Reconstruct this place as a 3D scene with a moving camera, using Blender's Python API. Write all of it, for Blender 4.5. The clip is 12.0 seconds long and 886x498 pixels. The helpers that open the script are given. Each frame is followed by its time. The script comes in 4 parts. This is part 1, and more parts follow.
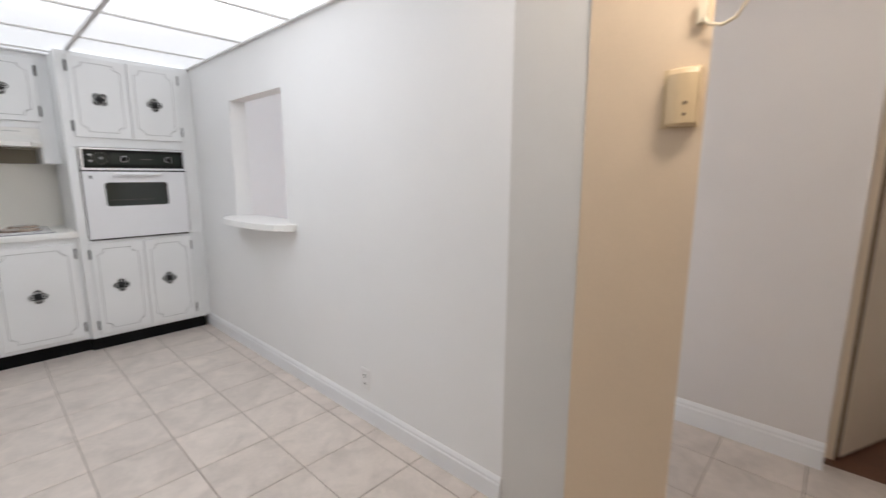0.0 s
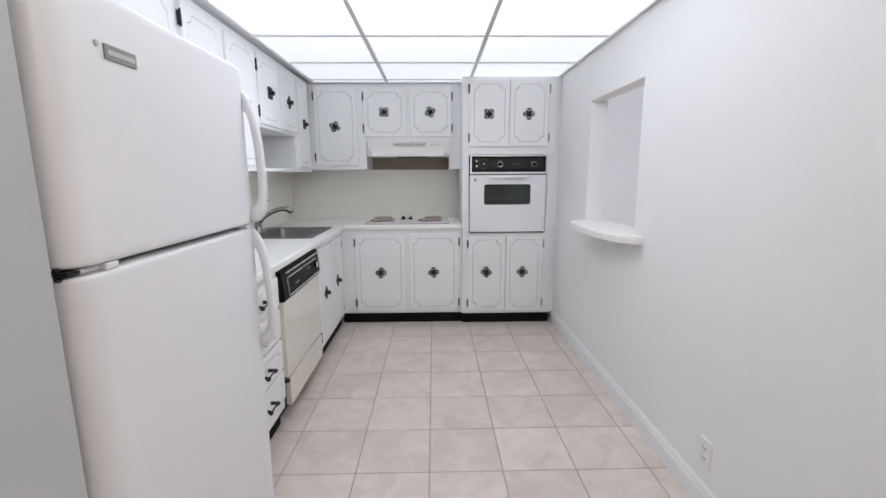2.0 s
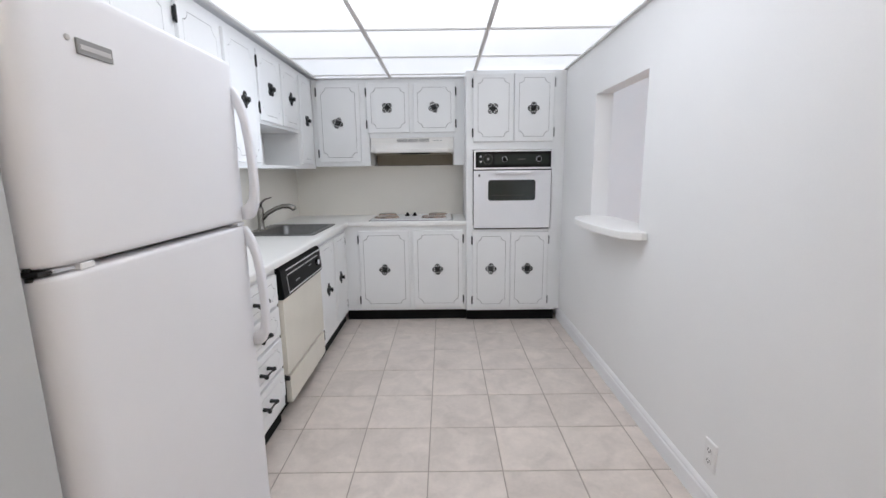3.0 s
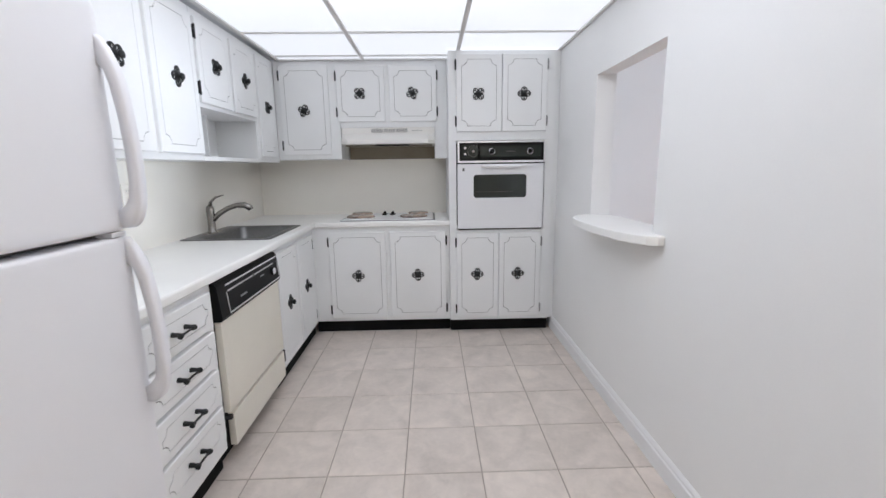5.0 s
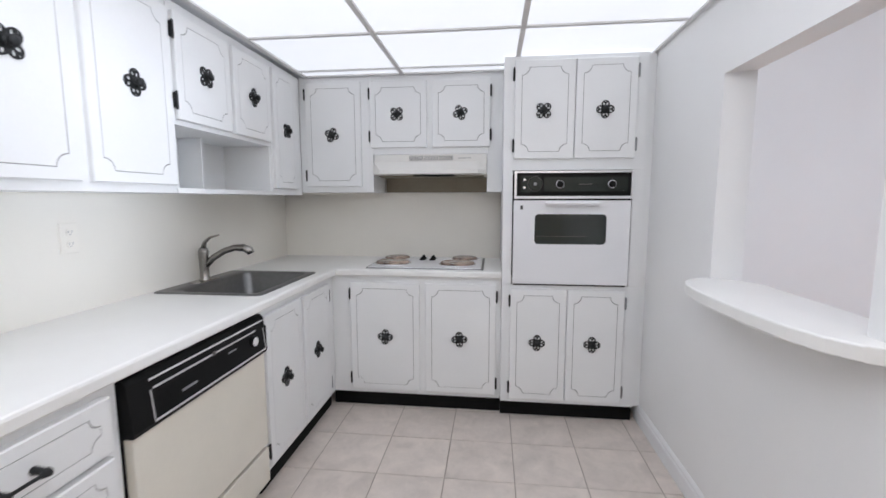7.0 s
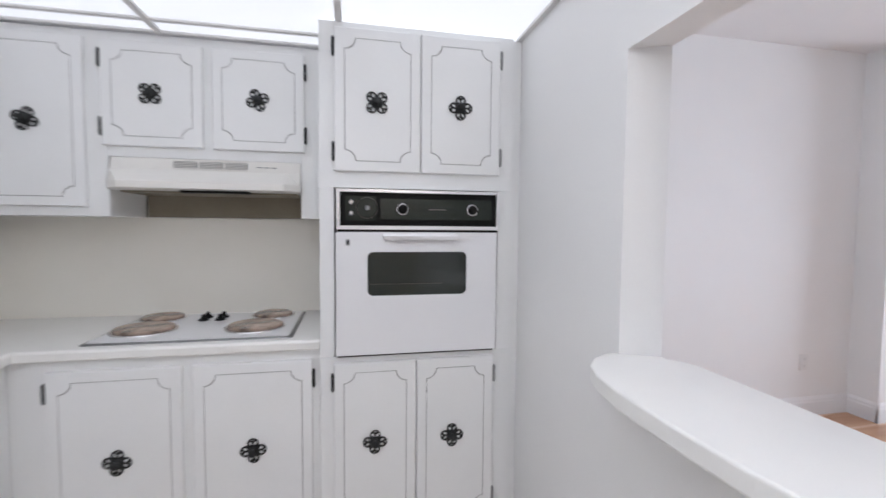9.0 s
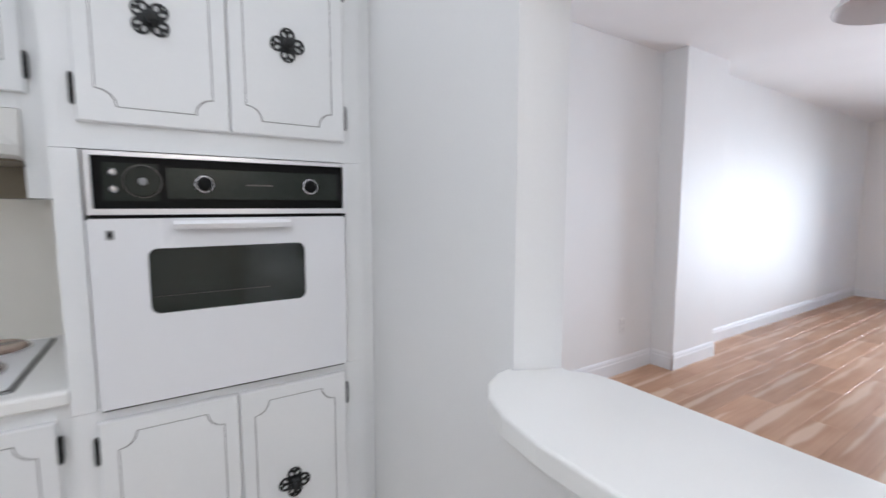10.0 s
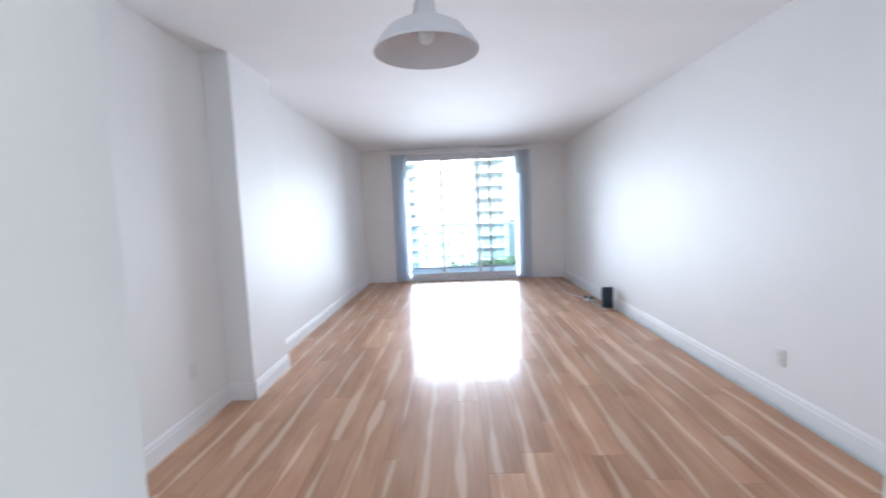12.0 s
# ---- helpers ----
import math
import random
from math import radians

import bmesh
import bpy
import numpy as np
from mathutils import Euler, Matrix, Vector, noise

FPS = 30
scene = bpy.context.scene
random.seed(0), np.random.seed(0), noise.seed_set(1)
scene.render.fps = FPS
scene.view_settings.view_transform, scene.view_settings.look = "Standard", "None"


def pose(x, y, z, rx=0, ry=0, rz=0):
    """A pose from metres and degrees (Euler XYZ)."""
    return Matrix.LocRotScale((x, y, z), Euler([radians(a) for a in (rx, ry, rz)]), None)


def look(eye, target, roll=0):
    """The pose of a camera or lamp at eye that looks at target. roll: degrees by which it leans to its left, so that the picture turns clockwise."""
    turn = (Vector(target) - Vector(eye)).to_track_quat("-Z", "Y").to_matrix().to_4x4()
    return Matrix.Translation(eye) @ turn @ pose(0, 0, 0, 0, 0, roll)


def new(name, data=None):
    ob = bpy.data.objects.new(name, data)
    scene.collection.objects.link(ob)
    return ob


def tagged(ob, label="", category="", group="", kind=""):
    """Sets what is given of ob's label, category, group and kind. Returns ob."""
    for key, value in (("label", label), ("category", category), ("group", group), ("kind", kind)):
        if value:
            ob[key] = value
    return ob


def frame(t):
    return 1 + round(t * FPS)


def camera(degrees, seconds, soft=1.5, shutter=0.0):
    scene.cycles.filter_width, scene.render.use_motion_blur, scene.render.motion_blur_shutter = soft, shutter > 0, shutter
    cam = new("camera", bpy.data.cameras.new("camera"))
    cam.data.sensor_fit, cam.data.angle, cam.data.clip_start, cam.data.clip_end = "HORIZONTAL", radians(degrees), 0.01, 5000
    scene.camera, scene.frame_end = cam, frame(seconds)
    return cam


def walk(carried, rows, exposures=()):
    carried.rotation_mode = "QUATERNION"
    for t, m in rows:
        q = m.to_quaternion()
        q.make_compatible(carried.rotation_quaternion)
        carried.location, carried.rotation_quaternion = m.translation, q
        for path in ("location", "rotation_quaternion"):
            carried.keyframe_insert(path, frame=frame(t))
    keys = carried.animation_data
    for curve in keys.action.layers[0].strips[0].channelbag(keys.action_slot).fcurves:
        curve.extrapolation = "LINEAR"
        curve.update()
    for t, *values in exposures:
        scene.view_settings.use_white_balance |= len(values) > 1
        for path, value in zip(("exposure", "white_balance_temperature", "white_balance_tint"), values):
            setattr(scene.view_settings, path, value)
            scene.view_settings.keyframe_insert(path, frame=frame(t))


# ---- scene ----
cam = camera(91.4, 12.0, shutter=0.4)

PATH = [
    (0, (0.016, -0.154, 1.323), (1.465, 1.182, 0.984), 0.2),
    (0.5, (0.084, -0.044, 1.303), (1.19, 1.591, 0.983), -0.2),
    (1, (0.183, 0.024, 1.309), (0.845, 1.885, 0.992), -0.2),
    (1.5, (0.22, 0.056, 1.339), (0.469, 2.012, 1.009), -0.1),
    (2, (0.254, 0.076, 1.346), (0.293, 2.046, 1.005), -0.3),
    (2.5, (0.253, 0.1, 1.342), (0.241, 2.069, 0.996), -0.5),
    (3, (0.307, 0.107, 1.344), (0.3, 2.075, 0.986), -0.7),
    (5, (0.359, 0.515, 1.321), (0.41, 2.479, 0.947), -0.8),
    (5.5, (0.386, 0.69, 1.309), (0.371, 2.653, 0.924), -0.6),
    (6, (0.42, 0.882, 1.309), (0.271, 2.841, 0.933), -0.5),
    (6.5, (0.42, 1.067, 1.327), (0.179, 3.028, 1.013), -0.4),
    (8.5, (0.593, 1.895, 1.368), (0.732, 3.889, 1.294), 0.8),
    (9, (0.625, 2.098, 1.364), (1.036, 4.052, 1.257), 0.5),
    (9.5, (0.661, 2.301, 1.372), (1.401, 4.153, 1.217), 0.2),
    (10, (0.725, 2.465, 1.367), (1.802, 4.14, 1.173), -0.0),
    (10.5, (0.812, 2.607, 1.373), (2.206, 4.025, 1.164), -0.2),
    (11, (0.905, 2.693, 1.382), (2.577, 3.771, 1.176), -0.8),
    (11.5, (0.992, 2.754, 1.385), (2.883, 3.378, 1.197), -1.5),
    (12, (1.033, 2.773, 1.414), (3.024, 2.837, 1.235), -2.3),
]

# ---- exposure, world, sun ----
walk(cam, [(t, look(e, a, r)) for t, e, a, r in PATH], exposures=[(0.0, 2.22, 6060, 10), (1.5, 2.23, 5850, 10), (6.5, 2.25, 5870, 11), (9.0, 2.30, 5880, 12), (10.5, 2.26, 5740, 8), (12.0, 2.2, 5560, 7)])

world = bpy.data.worlds.new("world")
scene.world = world
world.use_nodes = True
wn = world.node_tree.nodes
sky = wn.new("ShaderNodeTexSky")
sky.sky_type = "NISHITA"
sky.sun_disc = False
sky.sun_elevation = radians(38)
sky.sun_rotation = radians(248)
world.node_tree.links.new(sky.outputs[0], wn["Background"].inputs[0])
wn["Background"].inputs[1].default_value = 0.15

sun = new("sun", bpy.data.lights.new("sun", "SUN"))
sun.data.energy = 4.0
sun.data.angle = radians(0.6)
sun.data.color = (1.0, 0.95, 0.88)
sun.matrix_world = look((-40, -16, 34), (0, 0, 0))

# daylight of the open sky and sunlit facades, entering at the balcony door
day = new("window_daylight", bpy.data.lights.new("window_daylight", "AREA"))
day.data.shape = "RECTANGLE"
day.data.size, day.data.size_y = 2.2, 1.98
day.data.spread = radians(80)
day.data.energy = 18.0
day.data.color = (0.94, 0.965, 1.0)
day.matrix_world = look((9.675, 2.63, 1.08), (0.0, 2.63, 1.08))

# warm wall lamp in the entry
hall_lamp = new("entry_lamp_light", bpy.data.lights.new("entry_lamp_light", "POINT"))
hall_lamp.data.energy = 4.6
hall_lamp.data.color = (1.0, 0.86, 0.70)
hall_lamp.data.shadow_soft_size = 0.1
hall_lamp.location = (1.12, -0.06, 2.0)


# ---- materials ----
def mat(name, color, rough=0.5, metal=0.0, vary=0.04, scale=6.0, grain=60.0, bump=0.05, spec=0.5, rand=0.0):
    """Principled surface with a broad mottle, a fine grain and a light relief."""
    m = bpy.data.materials.new(name)
    m.use_nodes = True
    nt = m.node_tree
    n, l = nt.nodes, nt.links
    b = n["Principled BSDF"]
    b.inputs["Roughness"].default_value = rough
    b.inputs["Metallic"].default_value = metal
    b.inputs["Specular IOR Level"].default_value = spec
    co = n.new("ShaderNodeTexCoord")
    a = n.new("ShaderNodeTexNoise")
    a.inputs["Scale"].default_value = scale
    a.inputs["Detail"].default_value = 5
    f = n.new("ShaderNodeTexNoise")
    f.inputs["Scale"].default_value = grain
    f.inputs["Detail"].default_value = 3
    l.new(co.outputs["Object"], a.inputs["Vector"])
    l.new(co.outputs["Object"], f.inputs["Vector"])
    mix = n.new("ShaderNodeMath")
    mix.operation = "MULTIPLY_ADD"
    l.new(f.outputs["Fac"], mix.inputs[0])
    mix.inputs[1].default_value = 0.35
    l.new(a.outputs["Fac"], mix.inputs[2])
    ramp = n.new("ShaderNodeMapRange")
    ramp.inputs["From Min"].default_value = 0.4
    ramp.inputs["From Max"].default_value = 0.95
    ramp.inputs["To Min"].default_value = 1 - vary
    ramp.inputs["To Max"].default_value = 1 + vary
    l.new(mix.outputs[0], ramp.inputs["Value"])
    val = ramp.outputs[0]
    if rand:
        oi = n.new("ShaderNodeObjectInfo")
        rr = n.new("ShaderNodeMapRange")
        rr.inputs["To Min"].default_value = 1 - rand
        rr.inputs["To Max"].default_value = 1 + rand
        l.new(oi.outputs["Random"], rr.inputs["Value"])
        mu = n.new("ShaderNodeMath")
        mu.operation = "MULTIPLY"
        l.new(val, mu.inputs[0])
        l.new(rr.outputs[0], mu.inputs[1])
        val = mu.outputs[0]
    sc = n.new("ShaderNodeVectorMath")
    sc.operation = "SCALE"
    sc.inputs[0].default_value = color
    l.new(val, sc.inputs["Scale"])
    l.new(sc.outputs[0], b.inputs["Base Color"])
    if bump:
        bp = n.new("ShaderNodeBump")
        bp.inputs["Strength"].default_value = bump
        bp.inputs["Distance"].default_value = 0.004
        l.new(mix.outputs[0], bp.inputs["Height"])
        l.new(bp.outputs[0], b.inputs["Normal"])
    return m


def tile_mat():
    m = mat("floor_tile_glaze", (0.66, 0.59, 0.535), 0.38, vary=0.15, scale=6.5, grain=38, bump=0.06, rand=0.035)
    nt = m.node_tree
    n, l = nt.nodes, nt.links
    oi = n.new("ShaderNodeObjectInfo")
    mul = n.new("ShaderNodeVectorMath")
    mul.operation = "SCALE"
    mul.inputs[0].default_value = (37.0, 53.0, 11.0)
    l.new(oi.outputs["Random"], mul.inputs["Scale"])
    add = n.new("ShaderNodeVectorMath")
    co = [k for k in n if k.type == "TEX_COORD"][0]
    l.new(co.outputs["Object"], add.inputs[0])
    l.new(mul.outputs[0], add.inputs[1])
    for k in n:
        if k.type == "TEX_NOISE":
            l.new(add.outputs[0], k.inputs["Vector"])
            k.inputs["Distortion"].default_value = 0.8
    return m


def wood_mat():
    """Laminate: boards run along x; brown field with a pale sapwood streak that wanders along one side of each board."""
    m = bpy.data.materials.new("oak_laminate")
    m.use_nodes = True
    n, l = m.node_tree.nodes, m.node_tree.links
    b = n["Principled BSDF"]
    b.inputs["Roughness"].default_value = 0.45
    b.inputs["Specular IOR Level"].default_value = 0.06
    b.inputs["Coat Weight"].default_value = 0.27
    b.inputs["Coat Roughness"].default_value = 0.12

    def math_node(op, a, c):
        k = n.new("ShaderNodeMath")
        k.operation = op
        for i, v in enumerate((a, c)):
            if isinstance(v, (int, float)):
                k.inputs[i].default_value = v
            else:
                l.new(v, k.inputs[i])
        return k.outputs[0]

    def noise_node(vec, scale, detail, sx, sy):
        st = n.new("ShaderNodeVectorMath")
        st.operation = "MULTIPLY"
        st.inputs[1].default_value = (sx, sy, 1.0)
        l.new(vec, st.inputs[0])
        g = n.new("ShaderNodeTexNoise")
        g.inputs["Scale"].default_value = scale
        g.inputs["Detail"].default_value = detail
        l.new(st.outputs[0], g.inputs["Vector"])
        return g.outputs["Fac"]

    co = n.new("ShaderNodeTexCoord")
    oi = n.new("ShaderNodeObjectInfo")
    off = n.new("ShaderNodeVectorMath")
    off.operation = "SCALE"
    off.inputs[0].default_value = (31.0, 17.0, 5.0)
    l.new(oi.outputs["Random"], off.inputs["Scale"])
    add = n.new("ShaderNodeVectorMath")
    l.new(co.outputs["Object"], add.inputs[0])
    l.new(off.outputs[0], add.inputs[1])
    vec = add.outputs[0]
    grain = noise_node(vec, 2.0, 7, 1.2, 24.0)
    broad = noise_node(vec, 1.0, 2, 1.6, 5.0)
    sp = n.new("ShaderNodeSeparateXYZ")
    l.new(co.outputs["Object"], sp.inputs[0])
    strip = math_node("DIVIDE", math_node("ADD", sp.outputs["Y"], 0.0985), 0.197)
    number = math_node("FLOOR", strip, 0.0)
    local = math_node("MULTIPLY", math_node("SUBTRACT", math_node("FRACT", strip, 0.0), 0.5), 0.197)
    cb = n.new("ShaderNodeCombineXYZ")
    l.new(sp.outputs["X"], cb.inputs[0])
    l.new(math_node("ADD", math_node("MULTIPLY", number, 7.3), math_node("MULTIPLY", oi.outputs["Random"], 53.0)), cb.inputs[1])
    wander = noise_node(cb.outputs[0], 1.0, 2, 1.3, 1.0)
    breaks = noise_node(cb.outputs[0], 1.0, 1, 1.6, 1.7)
    centre = math_node("ADD", math_node("MULTIPLY", math_node("SUBTRACT", wander, 0.5), 0.075), 0.04)
    dist = math_node("ABSOLUTE", math_node("SUBTRACT", local, centre), 0.0)
    wide = math_node("MULTIPLY", math_node("SUBTRACT", breaks, 0.37), 0.10)
    edge = math_node("SUBTRACT", wide, dist)
    mask = n.new("ShaderNodeMapRange")
    mask.inputs["From Min"].default_value = -0.009
    mask.inputs["From Max"].default_value = 0.010
    l.new(edge, mask.inputs["Value"])
    field = n.new("ShaderNodeValToRGB")
    field.color_ramp.elements[0].position = 0.32
    field.color_ramp.elements[0].color = (0.43, 0.236, 0.142, 1)
    field.color_ramp.elements[1].position = 0.70
    field.color_ramp.elements[1].color = (0.62, 0.385, 0.250, 1)
    l.new(math_node("ADD", math_node("MULTIPLY", grain, 0.38), math_node("MULTIPLY", broad, 0.62)), field.inputs[0])
    mix = n.new("ShaderNodeMix")
    mix.data_type = "RGBA"
    l.new(math_node("MULTIPLY", mask.outputs[0], 0.66), mix.inputs[0])
    l.new(field.outputs[0], mix.inputs[6])
    mix.inputs[7].default_value = (0.80, 0.60, 0.45, 1)
    rr = n.new("ShaderNodeMapRange")
    rr.inputs["To Min"].default_value = 0.86
    rr.inputs["To Max"].default_value = 1.12
    l.new(oi.outputs["Random"], rr.inputs["Value"])
    sc = n.new("ShaderNodeVectorMath")
    sc.operation = "SCALE"
    l.new(mix.outputs[2], sc.inputs[0])
    l.new(rr.outputs[0], sc.inputs["Scale"])
    l.new(sc.outputs[0], b.inputs["Base Color"])
    bp = n.new("ShaderNodeBump")
    bp.inputs["Strength"].default_value = 0.02
    bp.inputs["Distance"].default_value = 0.002
    l.new(grain, bp.inputs["Height"])
    l.new(bp.outputs[0], b.inputs["Normal"])
    return m


def glass_mat(name, color=(1, 1, 1), rough=0.0):
    m = bpy.data.materials.new(name)
    m.use_nodes = True
    b = m.node_tree.nodes["Principled BSDF"]
    b.inputs["Base Color"].default_value = (*color, 1)
    b.inputs["Roughness"].default_value = rough
    b.inputs["Transmission Weight"].default_value = 1.0
    b.inputs["IOR"].default_value = 1.45
    return m


def panel_mat():
    """Luminous ceiling diffuser, strongest under the tubes that run above the middle bay."""
    m = bpy.data.materials.new("luminous_diffuser")
    m.use_nodes = True
    n, l = m.node_tree.nodes, m.node_tree.links
    b = n["Principled BSDF"]
    b.inputs["Base Color"].default_value = (0.8, 0.8, 0.82, 1)
    b.inputs["Roughness"].default_value = 0.45
    co = n.new("ShaderNodeTexCoord")
    sx = n.new("ShaderNodeSeparateXYZ")
    l.new(co.outputs["Object"], sx.inputs[0])
    # two rows of tubes across the bays, the front one strongest
    total = None
    for y, w, k in ((1.95, 0.5, 0.43), (2.6, 0.25, 0.03)):
        d = n.new("ShaderNodeMath")
        d.operation = "SUBTRACT"
        l.new(sx.outputs["Y"], d.inputs[0])
        d.inputs[1].default_value = y
        q = n.new("ShaderNodeMath")
        q.operation = "DIVIDE"
        l.new(d.outputs[0], q.inputs[0])
        q.inputs[1].default_value = w
        p = n.new("ShaderNodeMath")
        p.operation = "MULTIPLY"
        l.new(q.outputs[0], p.inputs[0])
        l.new(q.outputs[0], p.inputs[1])
        p4 = n.new("ShaderNodeMath")
        p4.operation = "MULTIPLY"
        l.new(p.outputs[0], p4.inputs[0])
        l.new(p.outputs[0], p4.inputs[1])
        o = n.new("ShaderNodeMath")
        o.operation = "ADD"
        l.new(p4.outputs[0], o.inputs[0])
        o.inputs[1].default_value = 1.0
        i = n.new("ShaderNodeMath")
        i.operation = "DIVIDE"
        i.inputs[0].default_value = k
        l.new(o.outputs[0], i.inputs[1])
        if total is None:
            total = i.outputs[0]
        else:
            s = n.new("ShaderNodeMath")
            s.operation = "ADD"
            l.new(total, s.inputs[0])
            l.new(i.outputs[0], s.inputs[1])
            total = s.outputs[0]
    # the tubes lie over the middle bay
    away = n.new("ShaderNodeMapRange")
    away.interpolation_type = "SMOOTHSTEP"
    away.inputs["From Min"].default_value = 0.25
    away.inputs["From Max"].default_value = 1.1
    away.inputs["To Min"].default_value = 1.0
    away.inputs["To Max"].default_value = 0.15
    side = n.new("ShaderNodeMath")
    side.operation = "SUBTRACT"
    l.new(sx.outputs["X"], side.inputs[0])
    side.inputs[1].default_value = 0.23
    size = n.new("ShaderNodeMath")
    size.operation = "ABSOLUTE"
    l.new(side.outputs[0], size.inputs[0])
    l.new(size.outputs[0], away.inputs["Value"])
    bay = n.new("ShaderNodeMath")
    bay.operation = "MULTIPLY"
    l.new(total, bay.inputs[0])
    l.new(away.outputs[0], bay.inputs[1])
    e = n.new("ShaderNodeMath")
    e.operation = "MULTIPLY_ADD"
    l.new(bay.outputs[0], e.inputs[0])
    e.inputs[1].default_value = PANEL_TUBE
    e.inputs[2].default_value = PANEL_BASE
    b.inputs["Emission Color"].default_value = (1.0, 0.99, 0.975, 1)
    l.new(e.outputs[0], b.inputs["Emission Strength"])
    return m


PANEL_BASE, PANEL_TUBE = 0.128, 1.0
WHITE = mat("wall_paint", (0.89, 0.885, 0.878), 0.55, vary=0.02, scale=1.6, grain=140, bump=0.05)
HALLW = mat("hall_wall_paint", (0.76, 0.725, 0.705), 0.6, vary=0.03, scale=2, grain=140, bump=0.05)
CEIL = mat("ceiling_paint", (0.88, 0.875, 0.88), 0.8, vary=0.02, scale=2, grain=200, bump=0.08)
# grey stands in for the shade of an angled jamb; the strip is built flush
GREYW = mat("wall_end_shaded", (0.68, 0.66, 0.63), 0.6, vary=0.03, scale=3, grain=120, bump=0.05)
# cooler, darker grey: the shade on the fridge-side wall is put into its colour
COOLW = mat("side_wall_shaded", (0.535, 0.55, 0.56), 0.6, vary=0.03, scale=3, grain=120, bump=0.05)
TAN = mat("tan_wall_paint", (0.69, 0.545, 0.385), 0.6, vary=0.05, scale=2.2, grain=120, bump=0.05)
TRIM = mat("trim_gloss", (0.87, 0.87, 0.88), 0.55, vary=0.02, scale=4, bump=0.02)
CAB = mat("cabinet_enamel", (0.875, 0.88, 0.88), 0.38, vary=0.025, scale=3, grain=90, bump=0.03)
# dark grey for the ring laid in the routed grooves
LINE = mat("routed_line_dark", (0.25, 0.24, 0.24), 0.8, vary=0.25, scale=9, bump=0.0)
IRON = mat("black_iron", (0.016, 0.017, 0.018), 0.42, 0.3, vary=0.3, scale=40, bump=0.1)
KICK = mat("toe_kick_black", (0.010, 0.010, 0.010), 0.7, vary=0.3, bump=0.05, spec=0.08)
COUNTER = mat("laminate_counter", (0.89, 0.88, 0.855), 0.3, vary=0.02, scale=5, grain=220, bump=0.02)
SPLASH = mat("backsplash_laminate", (0.92, 0.89, 0.82), 0.42, vary=0.02, scale=3, grain=200, bump=0.02)
APPL = mat("appliance_white", (0.86, 0.86, 0.88), 0.24, vary=0.012, scale=3, bump=0.012)
FRIDGE = mat("fridge_white", (0.845, 0.845, 0.875), 0.32, vary=0.012, scale=3, grain=260, bump=0.04)
CREAM = mat("dishwasher_cream", (0.80, 0.765, 0.675), 0.32, vary=0.03, scale=5, bump=0.015)
BLACK = mat("black_panel", (0.010, 0.010, 0.010), 0.38, vary=0.2, bump=0.0, spec=0.07)
PANELG = mat("oven_panel_green_black", (0.020, 0.025, 0.021), 0.25, vary=0.2, bump=0.0, spec=0.3)
OVENGL = mat("oven_glass", (0.02, 0.026, 0.022), 0.06, vary=0.1, bump=0.0, spec=0.7)
CHROME = mat("chrome", (0.80, 0.80, 0.82), 0.26, 1.0, vary=0.05, bump=0.0)
ALUT = mat("polished_trim", (0.86, 0.86, 0.88), 0.3, 0.55, vary=0.03, bump=0.0)
STEEL = mat("brushed_steel", (0.23, 0.23, 0.23), 0.4, 1.0, vary=0.08, scale=30, bump=0.04)
NICKEL = mat("brushed_nickel", (0.30, 0.285, 0.265), 0.27, 1.0, vary=0.05, scale=30, bump=0.02)
# taupe with the shade of the hood recess put into it
TAUPE = mat("hood_recess_shade_taupe", (0.27, 0.235, 0.175), 0.5, vary=0.1, scale=8)
HOOD = mat("hood_enamel", (0.80, 0.78, 0.74), 0.32, vary=0.02, scale=5, bump=0.01)
GREYV = mat("grey_vent", (0.28, 0.28, 0.28), 0.5, vary=0.1)
BURN = mat("burner_cover_pattern", (0.34, 0.255, 0.205), 0.22, 0.15, vary=0.95, scale=11, grain=26, bump=0.0)
GRID = mat("ceiling_grid_metal", (0.78, 0.765, 0.755), 0.5, 0.0, vary=0.05)
GROUT = mat("tile_grout", (0.37, 0.32, 0.275), 0.9, vary=0.12, scale=9)
TILE = tile_mat()
OAK = wood_mat()
GAPD = mat("board_gap", (0.10, 0.055, 0.03), 0.7, vary=0.2)
DARKWOOD = mat("dark_wood_floor", (0.16, 0.075, 0.045), 0.35, vary=0.25, scale=4)
PLATE = mat("outlet_plastic", (0.85, 0.84, 0.83), 0.35, vary=0.02, bump=0)
SLOT = mat("slot_dark", (0.10, 0.09, 0.08), 0.6, vary=0.1, bump=0)
BEIGE = mat("beige_plastic", (0.62, 0.47, 0.28), 0.4, vary=0.04, bump=0.01)
IVORY = mat("ivory_metal", (0.72, 0.62, 0.46), 0.35, vary=0.04, bump=0.01)
DOORP = mat("door_paint", (0.76, 0.64, 0.50), 0.45, vary=0.03, scale=3)
BROWN = mat("brown_edge", (0.17, 0.11, 0.07), 0.5, vary=0.15)
LAMPW = mat("lamp_enamel", (0.80, 0.80, 0.83), 0.3, vary=0.02, bump=0)
LAMPI = mat("lamp_inside_enamel", (0.68, 0.65, 0.66), 0.45, vary=0.02, bump=0)
BULB = mat("bulb_frosted", (0.82, 0.82, 0.80), 0.3, vary=0.01, bump=0)
ALU = mat("door_frame_aluminium", (0.72, 0.74, 0.77), 0.35, 0.1, vary=0.04)
BLIND = mat("blind_vinyl", (0.88, 0.91, 0.94), 0.4, vary=0.03, scale=8, bump=0.0)
bt = BLIND.node_tree
tl = bt.nodes.new("ShaderNodeBsdfTranslucent")
tl.inputs[0].default_value = (0.93, 0.95, 0.98, 1)
